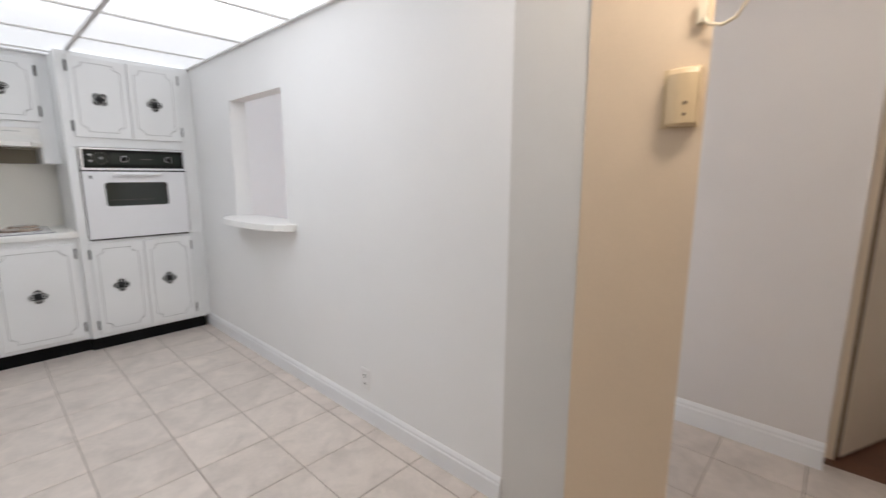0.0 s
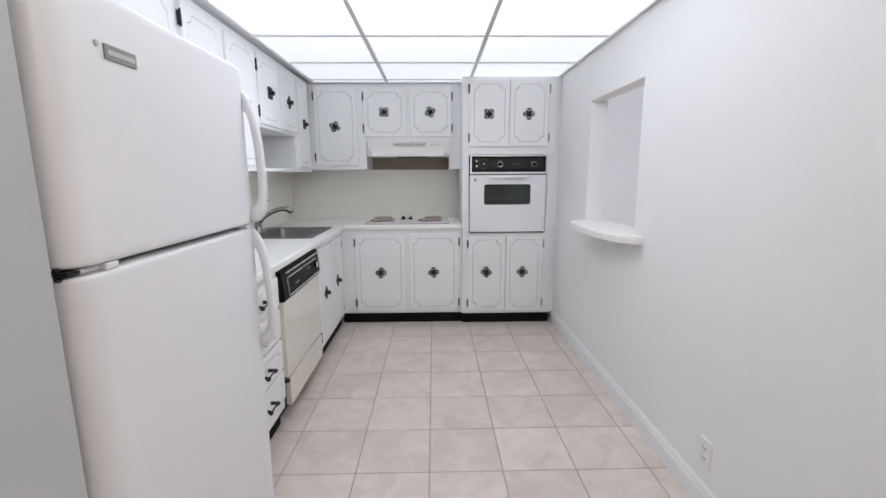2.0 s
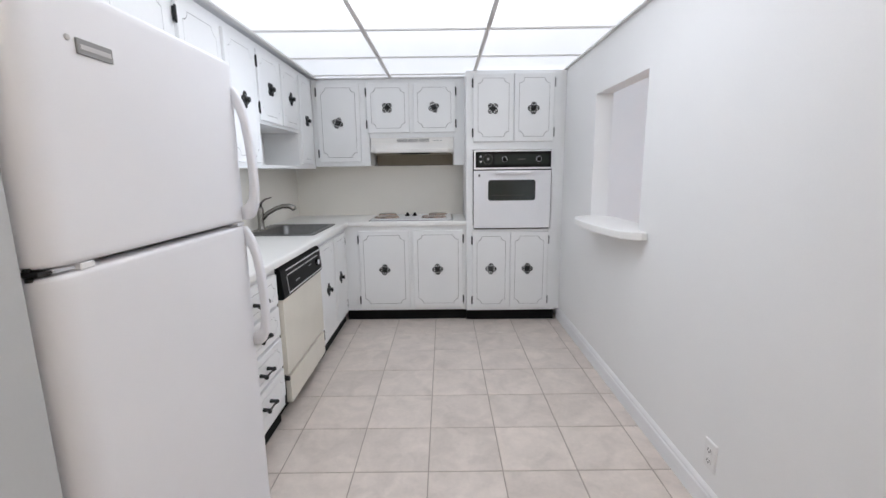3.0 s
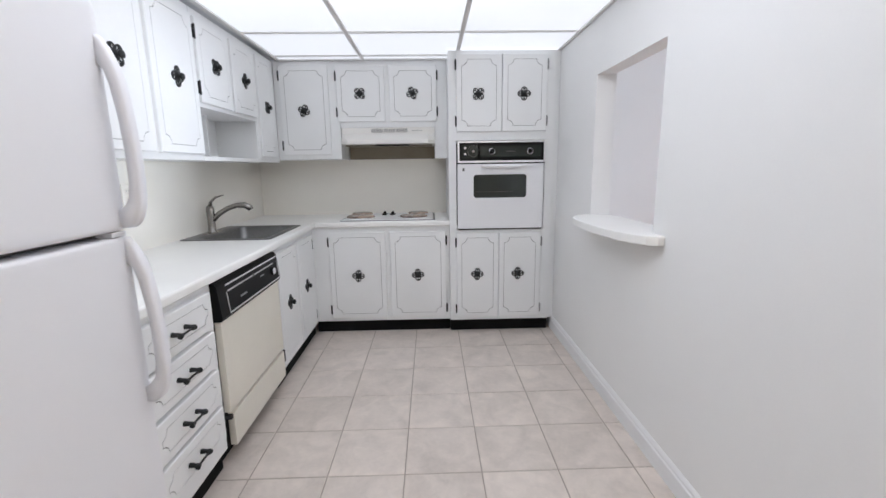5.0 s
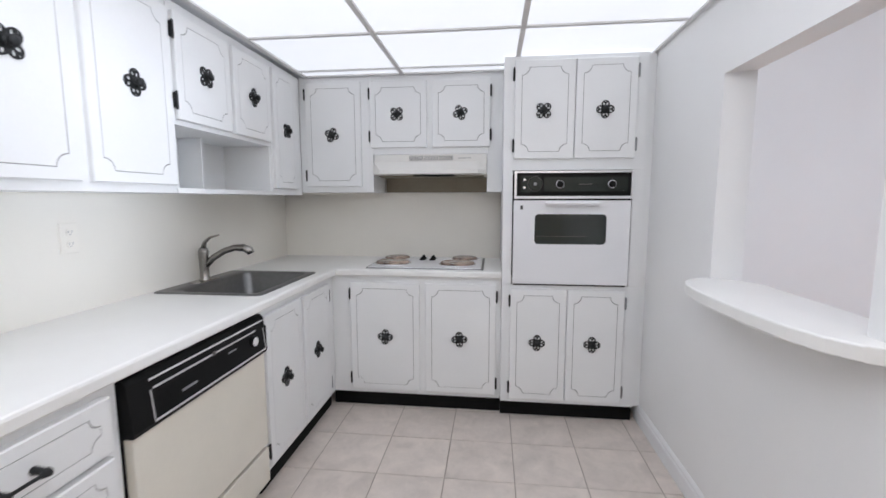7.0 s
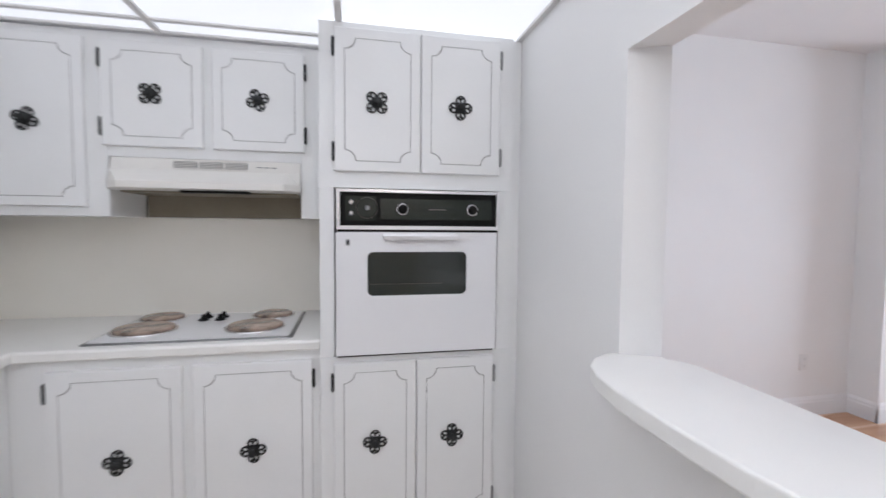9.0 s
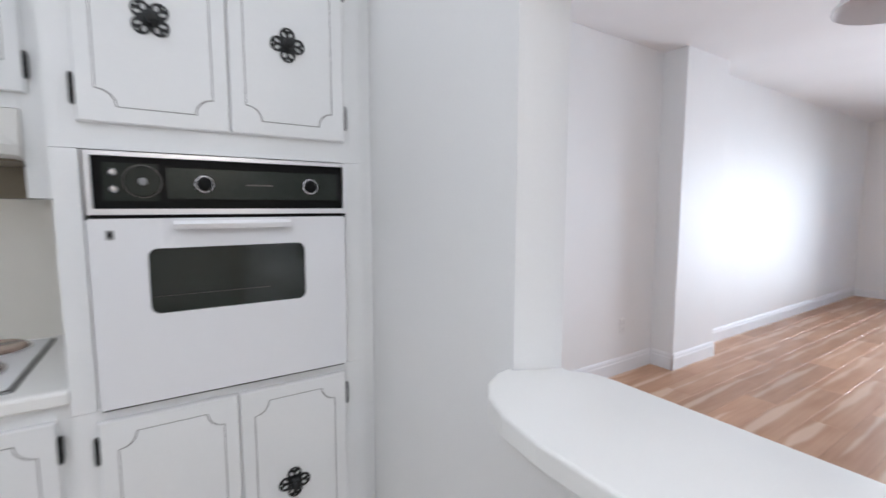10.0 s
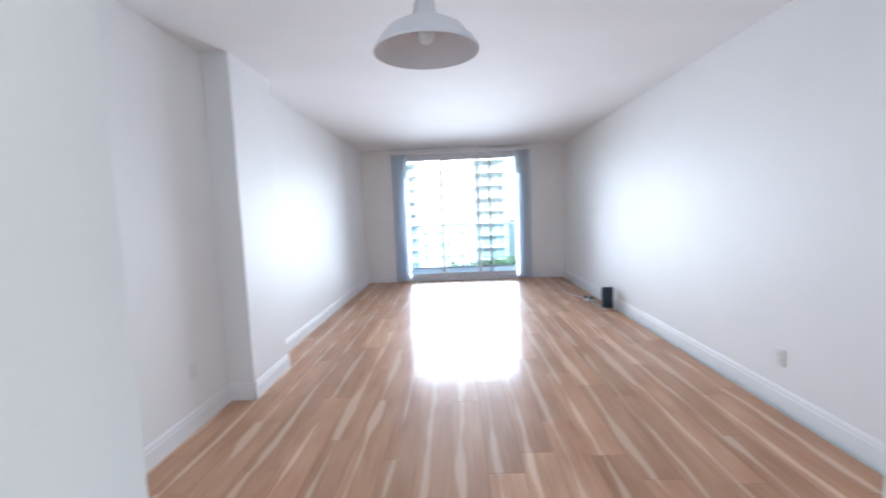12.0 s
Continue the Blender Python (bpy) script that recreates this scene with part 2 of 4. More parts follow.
mx = bt.nodes.new("ShaderNodeMixShader")
mx.inputs[0].default_value = 0.85
bt.links.new(bt.nodes["Principled BSDF"].outputs[0], mx.inputs[1])
bt.links.new(tl.outputs[0], mx.inputs[2])
bt.links.new(mx.outputs[0], bt.nodes["Material Output"].inputs["Surface"])
GLASS = glass_mat("pane_glass")
RAILGL = glass_mat("rail_glass", (0.72, 0.90, 0.92))
SOFFIT = mat("balcony_soffit", (0.68, 0.68, 0.69), 0.85, vary=0.08, scale=2)
CONC = mat("balcony_concrete", (0.74, 0.73, 0.70), 0.8, vary=0.08, scale=3)
STUCCO = mat("stucco_white", (0.72, 0.70, 0.66), 0.85, vary=0.06, scale=0.3, grain=4)
# tower and far window colours are paled to include the haze of distance
TEAL = mat("tower_teal_hazed", (0.34, 0.42, 0.43), 0.4, vary=0.12, scale=0.25, grain=2)
WINGL = mat("far_window_glass_hazed", (0.18, 0.21, 0.225), 0.5, vary=0.3, scale=0.4, bump=0, spec=0.15)
LEAF = mat("palm_leaves", (0.06, 0.11, 0.04), 0.6, vary=0.4, scale=1.2)
BARK = mat("palm_bark", (0.20, 0.16, 0.12), 0.9, vary=0.2)
ASPH = mat("ground_asphalt", (0.10, 0.11, 0.09), 0.9, vary=0.3, scale=0.08, grain=1)
CABLE = mat("cable_grey", (0.55, 0.54, 0.54), 0.5, vary=0.05, bump=0)
NAVY = mat("router_plastic", (0.03, 0.045, 0.07), 0.35, vary=0.1, bump=0)
PANEL = panel_mat()

# ---- building helpers ----
WORLD = {}


def mesh(name, bm, material, smooth=False):
    bmesh.ops.recalc_face_normals(bm, faces=bm.faces)
    me = bpy.data.meshes.new(name)
    bm.to_mesh(me)
    bm.free()
    for mt in material if isinstance(material, (list, tuple)) else (material,):
        me.materials.append(mt)
    if smooth:
        for p in me.polygons:
            p.use_smooth = True
    return me


def thing(name, label, category, at=(0, 0, 0), group="", kind=""):
    ob = new(name)
    ob.empty_display_size = 0.05
    ob.matrix_basis = Matrix.Translation(at)
    WORLD[ob.name] = ob.matrix_basis.copy()
    return tagged(ob, label, category, group, kind)


def hang(name, me, parent, m=Matrix(), label="", kind=""):
    """An object on a shared mesh, at the world pose m, under its parent."""
    ob = new(name, me)
    if parent is not None:
        ob.parent = parent
        ob.matrix_parent_inverse = WORLD[parent.name].inverted()
    ob.matrix_basis = m
    WORLD[ob.name] = m.copy()
    return tagged(ob, label, "", "", kind)


def part(name, bm, material, parent, label="", m=Matrix(), smooth=False):
    return hang(name, mesh(name, bm, material, smooth), parent, m, label)


def single(name, bm, material, label, category, kind="", m=Matrix(), smooth=False, group=""):
    ob = hang(name, mesh(name, bm, material, smooth), None, m)
    return tagged(ob, label, category, group, kind)


def box(lo, hi, bevel=0.0, seg=2, bm=None):
    bm = bm or bmesh.new()
    size = [hi[i] - lo[i] for i in range(3)]
    mid = [(hi[i] + lo[i]) / 2 for i in range(3)]
    r = bmesh.ops.create_cube(bm, size=1.0, matrix=Matrix.LocRotScale(mid, None, size))
    if bevel:
        edges = list({e for v in r["verts"] for e in v.link_edges})
        bmesh.ops.bevel(bm, geom=edges, offset=bevel, segments=seg, profile=0.5, affect="EDGES")
    return bm


def boxes(*list_of):
    bm = bmesh.new()
    for lo, hi in list_of:
        box(lo, hi, bm=bm)
    return bm


def loft(loops, cap=(True, True), bm=None, close=True):
    """Skin between loops of as many points."""
    bm = bm or bmesh.new()
    rows = [[bm.verts.new(p) for p in lp] for lp in loops]
    k = len(rows[0])
    for a, b in zip(rows, rows[1:]):
        for i in range(k if close else k - 1):
            j = (i + 1) % k
            bm.faces.new((a[i], a[j], b[j], b[i]))
    if cap[0]:
        bm.faces.new(rows[0][::-1])
    if cap[1]:
        bm.faces.new(rows[-1])
    return bm


def lathe(profile, seg=24, bm=None, m=Matrix(), cap=(True, True)):
    """Turn (radius, height) pairs about z."""
    loops = [[m @ Vector((r * math.cos(a), r * math.sin(a), z)) for a in (2 * math.pi * i / seg for i in range(seg))] for r, z in profile]
    return loft(loops, cap, bm)


def tube(points, radii, seg=12, bm=None, flat=1.0):
    """A tube through points; flat squeezes it upwards."""
    pts = [Vector(p) for p in points]
    loops = []
    for i, p in enumerate(pts):
        d = (pts[min(i + 1, len(pts) - 1)] - pts[max(i - 1, 0)]).normalized()
        side = d.cross(Vector((0, 0, 1)))
        side = side.normalized() if side.length > 0.05 else Vector((0, 1, 0))
        up = side.cross(d).normalized()
        r = radii[i] if isinstance(radii, (list, tuple)) else radii
        loops.append([p + side * math.cos(a) * r + up * math.sin(a) * r * flat for a in (2 * math.pi * k / seg for k in range(seg))])
    return loft(loops, (True, True), bm)


def rrect(cx, cy, w, h, r, z, n=5):
    """A rounded rectangle lying at height z."""
    out = []
    for qx, qy, a0 in ((1, 1, 0), (-1, 1, 90), (-1, -1, 180), (1, -1, 270)):
        for i in range(n + 1):
            a = radians(a0 + 90 * i / n)
            out.append(Vector((cx + qx * (w / 2 - r) + r * math.cos(a), cy + qy * (h / 2 - r) + r * math.sin(a), z)))
    return out


def prism(outer, holes, z0, z1, bm=None):
    """An upright prism on an outline with holes."""
    from mathutils.geometry import tessellate_polygon
    bm = bm or bmesh.new()
    rings = [outer, *holes]
    flat = [Vector((p[0], p[1], 0)) for rg in rings for p in rg]
    tris = tessellate_polygon([[Vector((p[0], p[1], 0)) for p in rg] for rg in rings])
    low = [bm.verts.new((p.x, p.y, z0)) for p in flat]
    top = [bm.verts.new((p.x, p.y, z1)) for p in flat]
    for a, b, c in tris:
        for vs in (low, top):
            try:
                bm.faces.new((vs[a], vs[b], vs[c]))
            except ValueError:
                pass
    k = 0
    for rg in rings:
        for i in range(len(rg)):
            j = (i + 1) % len(rg)
            bm.faces.new((low[k + i], low[k + j], top[k + j], top[k + i]))
        k += len(rg)
    return bm


def stand(bm):
    """Turn a mesh drawn flat (x right, y up, z out) to face -y."""
    bmesh.ops.transform(bm, matrix=Matrix.Rotation(radians(90), 4, "X"), verts=bm.verts)
    return bm


BACK = pose(0, 0, 0)             # things that face -y
LEFT = pose(0, 0, 0, 0, 0, 90)   # things that face +x


def front(x, y, z, left=False):
    """Pose of a front: its own x to the viewer's right, y into the wall, z up."""
    return pose(x, y, z, 0, 0, 90 if left else 0)


# ---- sizes ----
WX0, WX1 = -1.17, 1.335          # kitchen side walls
WY1 = 4.49                       # kitchen back wall
LX0 = 1.432                      # living-room face of the kitchen wall
KZ = 2.155                       # kitchen ceiling
LY0, LY1, LX1, LZ = 0.630, 4.585, 9.65, 2.625
KEND = 0.735                     # end of the kitchen wall at the entry
OY0, OY1, OZ0, OZ1 = 2.378, 3.09, 1.0, 1.832   # pass-through
OYK = 3.135                      # its far jamb at the kitchen face, slightly splayed
EY0, EX0 = -1.7, -1.5
HX = 2.50                        # hall wall
EZ = 2.36                        # entry ceiling


def structure(name, bm, material, label, category):
    return single(name, bm, material, label, category, kind="structure")


# ---- walls, floors, ceilings ----
wp = box((WX1, KEND, -0.1), (LX0, OY0, 2.9))
prism([(WX1, OYK), (LX0, OY1), (LX0, LY1 + 0.1), (WX1, LY1 + 0.1)], [], -0.1, 2.9, wp)
for za, zb in ((-0.1, OZ0), (OZ1, 2.9)):
    prism([(WX1, OY0), (LX0, OY0), (LX0, OY1), (WX1, OYK)], [], za, zb, wp)
structure("wall_pass_through", wp,
    WHITE, "white painted wall with a serving opening between kitchen and living room", "wall")
structure("wall_kitchen_back", boxes(((WX0 - 0.1, WY1, -0.1), (WX1, WY1 + 0.1, 2.9))), WHITE, "white painted kitchen wall behind the cooktop", "wall")
structure("wall_kitchen_side", boxes(((WX0 - 0.1, 0.793, -0.1), (WX0, WY1, 2.9))), WHITE, "white painted kitchen wall behind sink and fridge", "wall")
structure("wall_fridge_side", box((EX0, 0.64, -0.1), (-0.385, 0.792, 2.9)), COOLW, "short wall beside the fridge in a grey darkened for shade", "wall")
structure("wall_entry_grey", box((WX1, 0.462, -0.1), (LX0, KEND - 0.0005, 2.9)), GREYW, "strip of wall at the kitchen entry, greyed for shade", "wall")
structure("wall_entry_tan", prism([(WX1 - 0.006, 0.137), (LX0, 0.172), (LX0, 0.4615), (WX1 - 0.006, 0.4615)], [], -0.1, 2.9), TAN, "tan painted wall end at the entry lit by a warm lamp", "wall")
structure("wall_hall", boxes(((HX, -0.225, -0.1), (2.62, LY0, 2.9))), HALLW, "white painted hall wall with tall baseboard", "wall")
structure("wall_living_right", box((2.62, LY0 - 0.12, -0.1), (LX1, LY0, 2.9)), WHITE, "long white painted living-room wall", "wall")
structure("wall_living_left", box((LX0, LY1, -0.1), (LX1, LY1 + 0.12, 2.9)), WHITE, "white painted living-room wall with a shallow pier", "wall")
structure("wall_pier", box((4.25, 4.387, -0.02), (4.91, LY1, LZ)), WHITE, "white painted pier standing out from the living-room wall", "wall")
GY0, GY1, GZ1 = 1.36, 3.97, 2.52
structure("wall_window", boxes(((LX1, LY0 - 0.12, -0.1), (LX1 + 0.16, GY0, 2.9)), ((LX1, GY1, -0.1), (LX1 + 0.16, LY1 + 0.12, 2.9)),
          ((LX1, GY0, GZ1), (LX1 + 0.16, GY1, 2.9))), WHITE, "white end wall round the sliding balcony door", "wall")
structure("wall_entry_back", box((EX0, EY0 - 0.1, -0.1), (4.2, EY0, 2.9)), WHITE, "plain white wall closing the entry", "wall")
structure("wall_entry_side", box((EX0 - 0.1, EY0, -0.1), (EX0, 0.64, 2.9)), WHITE, "plain white wall closing the entry", "wall")
structure("wall_side_room", boxes(((4.2, EY0, -0.1), (4.3, LY0 - 0.12, 2.9))), WHITE, "plain white wall of the room behind the door", "wall")
structure("ceiling_living", box((LX0, LY0, LZ), (LX1, LY1, LZ + 0.1)), CEIL, "smooth white living-room ceiling", "ceiling")
structure("ceiling_entry", boxes(((EX0, EY0, EZ), (4.2, LY0 - 0.121, EZ + 0.1)), ((EX0, LY0 - 0.12, EZ), (HX - 0.002, LY0, EZ + 0.1))), CEIL, "plain white entry ceiling", "ceiling")
structure("ceiling_kitchen", box((WX0, 0.62, KZ + 0.12), (WX1, WY1, KZ + 0.2)), CEIL, "white ceiling slab above the luminous panels", "ceiling")
structure("header_entry", box((LX0 + 0.001, LY0 + 0.001, EZ), (HX, LY0 + 0.1, 2.9)), WHITE, "white wall strip over the hall opening", "wall")

# luminous ceiling: diffuser panels in a metal grid
gx = [-0.83, -0.155, 0.575, WX1]
gy = [0.75 - 0.43 + 0.625 * i for i in range(6)] + [4.02, 4.138]
gy[0] = 0.66
lb = bmesh.new()
for xa, xb in zip(gx, gx[1:]):
    for ya, yb in zip(gy[:-1], gy[1:]):
        box((xa + 0.012, ya + 0.012, KZ + 0.004), (xb - 0.012, yb - 0.012, KZ + 0.012), bm=lb)
structure("ceiling_luminous", lb, PANEL, "glowing white diffuser panels of a dropped kitchen ceiling", "ceiling light")
gb = bmesh.new()
for x in gx[1:-1]:
    box((x - 0.013, 0.66, KZ - 0.006), (x + 0.013, 4.149, KZ + 0.012), bm=gb)
for x in (gx[0], gx[-1]):
    s = 0.03 if x < 0 else -0.022
    box((min(x, x + s), 0.66, KZ - 0.006), (max(x, x + s), 4.149, KZ + 0.003), bm=gb)
for y in gy:
    box((gx[0] + 0.032, y - 0.011, KZ - 0.004), (gx[-1] - 0.024, y + 0.011, KZ + 0.010), bm=gb)
structure("ceiling_grid", gb, GRID, "grey metal grid of the dropped kitchen ceiling", "ceiling grid")

# ---- baseboards ----
def baseboard(name, x0, y0, x1, y1, nx, ny, h=0.11, t=0.013, label="white moulded baseboard along the wall"):
    """A stepped board along the line, standing out towards (nx, ny)."""
    prof = [(0, 0), (t, 0), (t, h * 0.70), (t * 0.72, h * 0.76), (t * 0.72, h * 0.86), (t * 0.4, h * 0.95), (0.002, h), (0, h)]
    loops = [[Vector((x + nx * d, y + ny * d, z)) for d, z in prof] for x, y in ((x0, y0), (x1, y1))]
    return structure(name, loft(loops), TRIM, label, "baseboard")


baseboard("baseboard_kitchen", WX1, KEND, WX1, 3.93, -1, 0)
baseboard("baseboard_living_left_1", LX0, LY1, 4.25, LY1, 0, -1, 0.14)
baseboard("baseboard_living_left_2", 4.91, LY1, LX1, LY1, 0, -1, 0.14)
baseboard("baseboard_pier_side", 4.25, 4.373, 4.25, LY1 - 0.013, -1, 0, 0.14)
baseboard("baseboard_pier_front", 4.237, 4.387, 4.925, 4.387, 0, -1, 0.14)
baseboard("baseboard_living_right", HX, LY0, LX1, LY0, 0, 1, 0.14)
baseboard("baseboard_hall", HX, -0.225, HX, LY0, -1, 0, 0.13)
baseboard("baseboard_window_1", LX1, LY0, LX1, GY0, -1, 0, 0.12)
baseboard("baseboard_window_2", LX1, GY1, LX1, LY1, -1, 0, 0.12)
baseboard("baseboard_living_kitchen", LX0, KEND + 0.12, LX0, LY1, 1, 0, 0.14)


# ---- cabinet pieces ----
def filigree():
    """Pierced iron rosette: four round lobes, each with a pair of oval holes and a small outer one."""
    c, rad = 0.0275, 0.0218
    outer = []
    for i in range(56):
        th = 2 * math.pi * i / 56
        d = th - math.pi / 2 * round(th / (math.pi / 2))
        q = rad * rad - (c * math.sin(d)) ** 2
        r = max(0.0265, c * math.cos(d) + math.sqrt(q) if q > 0 else 0)
        outer.append((r * math.cos(th), r * math.sin(th)))
    holes = []
    for i in range(4):
        a = math.pi / 2 * i
        for u, v, ru, rv, tip in ((0.0290, 0.0092, 0.0086, 0.0058, 0.6), (0.0290, -0.0092, 0.0086, 0.0058, -0.6), (0.0425, 0.0, 0.0030, 0.0046, 0)):
            ring = []
            for k in range(8):
                b = -2 * math.pi * k / 8
                x, y = ru * math.cos(b), rv * math.sin(b)
                x, y = u + x * math.cos(tip) - y * math.sin(tip), v + x * math.sin(tip) + y * math.cos(tip)
                ring.append((x * math.cos(a) - y * math.sin(a), x * math.sin(a) + y * math.cos(a)))
            holes.append(ring)
    return mesh("rosette", stand(prism(outer, holes, 0.0, 0.0045)), IRON)


def knob_mesh():
    bm = lathe([(0.0190, 0.0046), (0.0180, 0.0065), (0.009, 0.008), (0.007, 0.012), (0.0140, 0.015), (0.0165, 0.021), (0.0150, 0.026), (0.009, 0.029), (0.002, 0.0295)], 14)
    return mesh("knob", stand(bm), IRON, True)


def hinge_mesh():
    bm = bmesh.new()
    loft([[Vector(p) for p in ((-0.006, -0.004, z), (-0.006, -0.019, z), (0.006, -0.019, z), (0.009, -0.004, z))] for z in (-0.03, 0.03)], bm=bm)
    lathe([(0.003, -0.038), (0.0055, -0.034), (0.0055, 0.034), (0.003, 0.038)], 8, bm, Matrix.Translation((0, -0.016, 0)))
    return mesh("hinge", bm, IRON)


ROSETTE, KNOB, HINGE = filigree(), knob_mesh(), hinge_mesh()
HINGE_GREY = HINGE.copy()
HINGE_GREY.materials[0] = GREYV


def scoop(x0, x1, z0, z1, r):
    """Outline of a panel with scooped corners, in (x, z)."""
    out = []
    for cx, cz, a0 in ((x0, z0, 90), (x1, z0, 180), (x1, z1, 270), (x0, z1, 0)):
        out += [(cx + r * math.cos(radians(a0 - 90 * i / 4)), cz + r * math.sin(radians(a0 - 90 * i / 4))) for i in range(5)]
    return out


def grow(poly, x0, x1, z0, z1, g):
    """The outline pushed out by g from the middle of its box."""
    mx, mz = (x0 + x1) / 2, (z0 + z1) / 2
    return [(p[0] + (g if p[0] > mx else -g), p[1] + (g if p[1] > mz else -g)) for p in poly]


def routed(x0, x1, z0, z1, t, inset=0.038, r=0.04, gap=0.0014):
    """A slab with a routed line; returns the slab and the dark line."""
    bm = box((x0, -t + 0.004, z0), (x1, 0.0, z1))
    ix0, ix1, iz0, iz1 = x0 + inset, x1 - inset, z0 + inset, z1 - inset
    poly = scoop(ix0, ix1, iz0, iz1, r)
    b = 0.0035
    inner, ring = grow(poly, ix0, ix1, iz0, iz1, -gap), grow(poly, ix0, ix1, iz0, iz1, gap)
    face = bmesh.new()
    prism([(x0 + b, z0 + b), (x1 - b, z0 + b), (x1 - b, z1 - b), (x0 + b, z1 - b)], [ring], t - 0.004, t, face)
    prism(inner, [], t - 0.004, t, face)
    stand(face)
    me = bpy.data.meshes.new("tmp")
    face.to_mesh(me)
    face.free()
    bm.from_mesh(me)
    bpy.data.meshes.remove(me)
    edge = [[Vector((x0, -t + 0.004, z0)), Vector((x1, -t + 0.004, z0)), Vector((x1, -t + 0.004, z1)), Vector((x0, -t + 0.004, z1))],
            [Vector((x0 + b, -t, z0 + b)), Vector((x1 - b, -t, z0 + b)), Vector((x1 - b, -t, z1 - b)), Vector((x0 + b, -t, z1 - b))]]
    loft(edge, (False, False), bm)
    line = stand(prism(grow(poly, ix0, ix1, iz0, iz1, gap * 1.6), [grow(poly, ix0, ix1, iz0, iz1, -gap * 1.6)], t - 0.0036, t - 0.0022))
    return bm, line


def cab_door(parent, m, x0, x1, z0, z1, hinge="l", knob=None, turn=0.0, r=0.042, inset=0.04, worn=False):
    slab, line = routed(x0, x1, z0, z1, 0.02, inset, r)
    d = part("door", slab, CAB, parent, m=m)
    part("routed_line", line, LINE, d, "thin dark routed line with scooped corners", m=m)
    kx, kz = knob or ((x0 + x1) / 2, (z0 + z1) / 2)
    hang("rosette", ROSETTE, d, m @ pose(kx, -0.02, kz, 0, turn, 0), "pierced black iron rosette")
    hang("knob", KNOB, d, m @ pose(kx, -0.024, kz), "round black iron knob")
    if hinge:
        hx = x0 - 0.004 if hinge == "l" else x1 + 0.004
        for hz in (z0 + 0.075, z1 - 0.075):
            hang("hinge", HINGE_GREY if worn else HINGE, d, m @ pose(hx, 0, hz, 0, 0, 0 if hinge == "l" else 180) @ (Matrix() if hinge == "l" else Matrix.Scale(-1, 4, (0, 1, 0))), "black iron butterfly hinge")
    return d


def carcass(parent, m, w, d, z0, z1, kick=0.0, name="body"):
    part(name, box((0, 0, z0), (w, d, z1), 0.0015, 1), CAB, parent, m=m)
    if kick:
        part("toe_kick", box((0.0, 0.03, 0.0), (w, d - 0.01, z0 - 0.001)), KICK, parent, "black recessed toe kick", m=m)


def pull_mesh():
    """Drawer pull: two short posts with knuckled ends and a bar between."""
    bm = bmesh.new()
    for s in (-1, 1):
        tube([(s * 0.040, 0.0, 0.004), (s * 0.041, -0.020, 0.004), (s * 0.040, -0.033, 0.0)], [0.010, 0.008, 0.0105], 8, bm)
        tube([(s * 0.052, -0.031, 0), (s * 0.047, -0.031, 0), (s * 0.030, -0.031, 0)], [0.006, 0.0115, 0.007], 8, bm)
    tube([(-0.034, -0.031, 0), (0, -0.030, 0), (0.034, -0.031, 0)], 0.0042, 8, bm)
    return mesh("pull", bm, IRON, False)


PULL = pull_mesh()

# ---- base cabinets ----
# under the cooktop
c = thing("base_cabinet", "white two-door base cabinet with black iron knobs under the cooktop", "cabinet", (-0.05, 4.1, 0), "kitchen base cabinets")
M = front(-0.585, 3.885, 0)
carcass(c, M, 1.083, 0.555, 0.098, 0.866, 0.1)
cab_door(c, M, 0.135, 0.578, 0.125, 0.826, "l", (0.358, 0.478), 4)
cab_door(c, M, 0.615, 1.053, 0.125, 0.826, "r", (0.829, 0.478), -3)
# under the sink
c = thing("base_cabinet", "white two-door sink cabinet with black iron knobs beside the dishwasher", "cabinet", (-0.85, 3.4, 0), "kitchen base cabinets")
M = front(-0.57, 3.0, 0, True)
carcass(c, M, 0.88, 0.59, 0.098, 0.730, 0.1)
part("front_rail", box((0.0, 0.0, 0.7305), (0.88, 0.018, 0.866)), CAB, c, m=M)
cab_door(c, M, 0.022, 0.385, 0.125, 0.832, "l", (0.192, 0.487), 0)
cab_door(c, M, 0.415, 0.775, 0.125, 0.832, "r", (0.575, 0.487), 0)
# drawers
c = thing("drawer_cabinet", "white four-drawer base cabinet with black bar pulls", "cabinet", (-0.85, 2.0, 0), "kitchen base cabinets")
M = front(-0.57, 1.60, 0, True)
carcass(c, M, 0.675, 0.59, 0.098, 0.866, 0.1)
for i in range(4):
    z1 = 0.836 - 0.169 * i
    slab, line = routed(0.195, 0.635, z1 - 0.152, z1, 0.024, 0.034, 0.03)
    d = part("drawer_front", slab, CAB, c, m=M)
    part("routed_line", line, LINE, d, "thin dark routed line with scooped corners", m=M)
    hang("pull", PULL, d, M @ pose(0.395, -0.024, z1 - 0.079), "black iron bar pull")

# oven cabinet
c = thing("oven_cabinet", "tall white built-in oven cabinet with four doors and black iron knobs", "cabinet", (0.9, 4.1, 0))
M = front(0.50, 3.855, 0)
W = 0.79
part("lower_body", box((0, 0, 0.098), (W, 0.58, 0.836)), CAB, c, m=M)
part("upper_body", box((0, 0, 1.511), (W, 0.58, KZ - 0.008)), CAB, c, m=M)
part("side_panel", box((0, 0, 0.837), (0.055, 0.58, 1.51)), CAB, c, m=M)
part("side_panel", box((W - 0.06, 0, 0.837), (W, 0.58, 1.51)), CAB, c, m=M)
part("back_panel", box((0.056, 0.54, 0.837), (W - 0.061, 0.58, 1.51)), CAB, c, m=M)
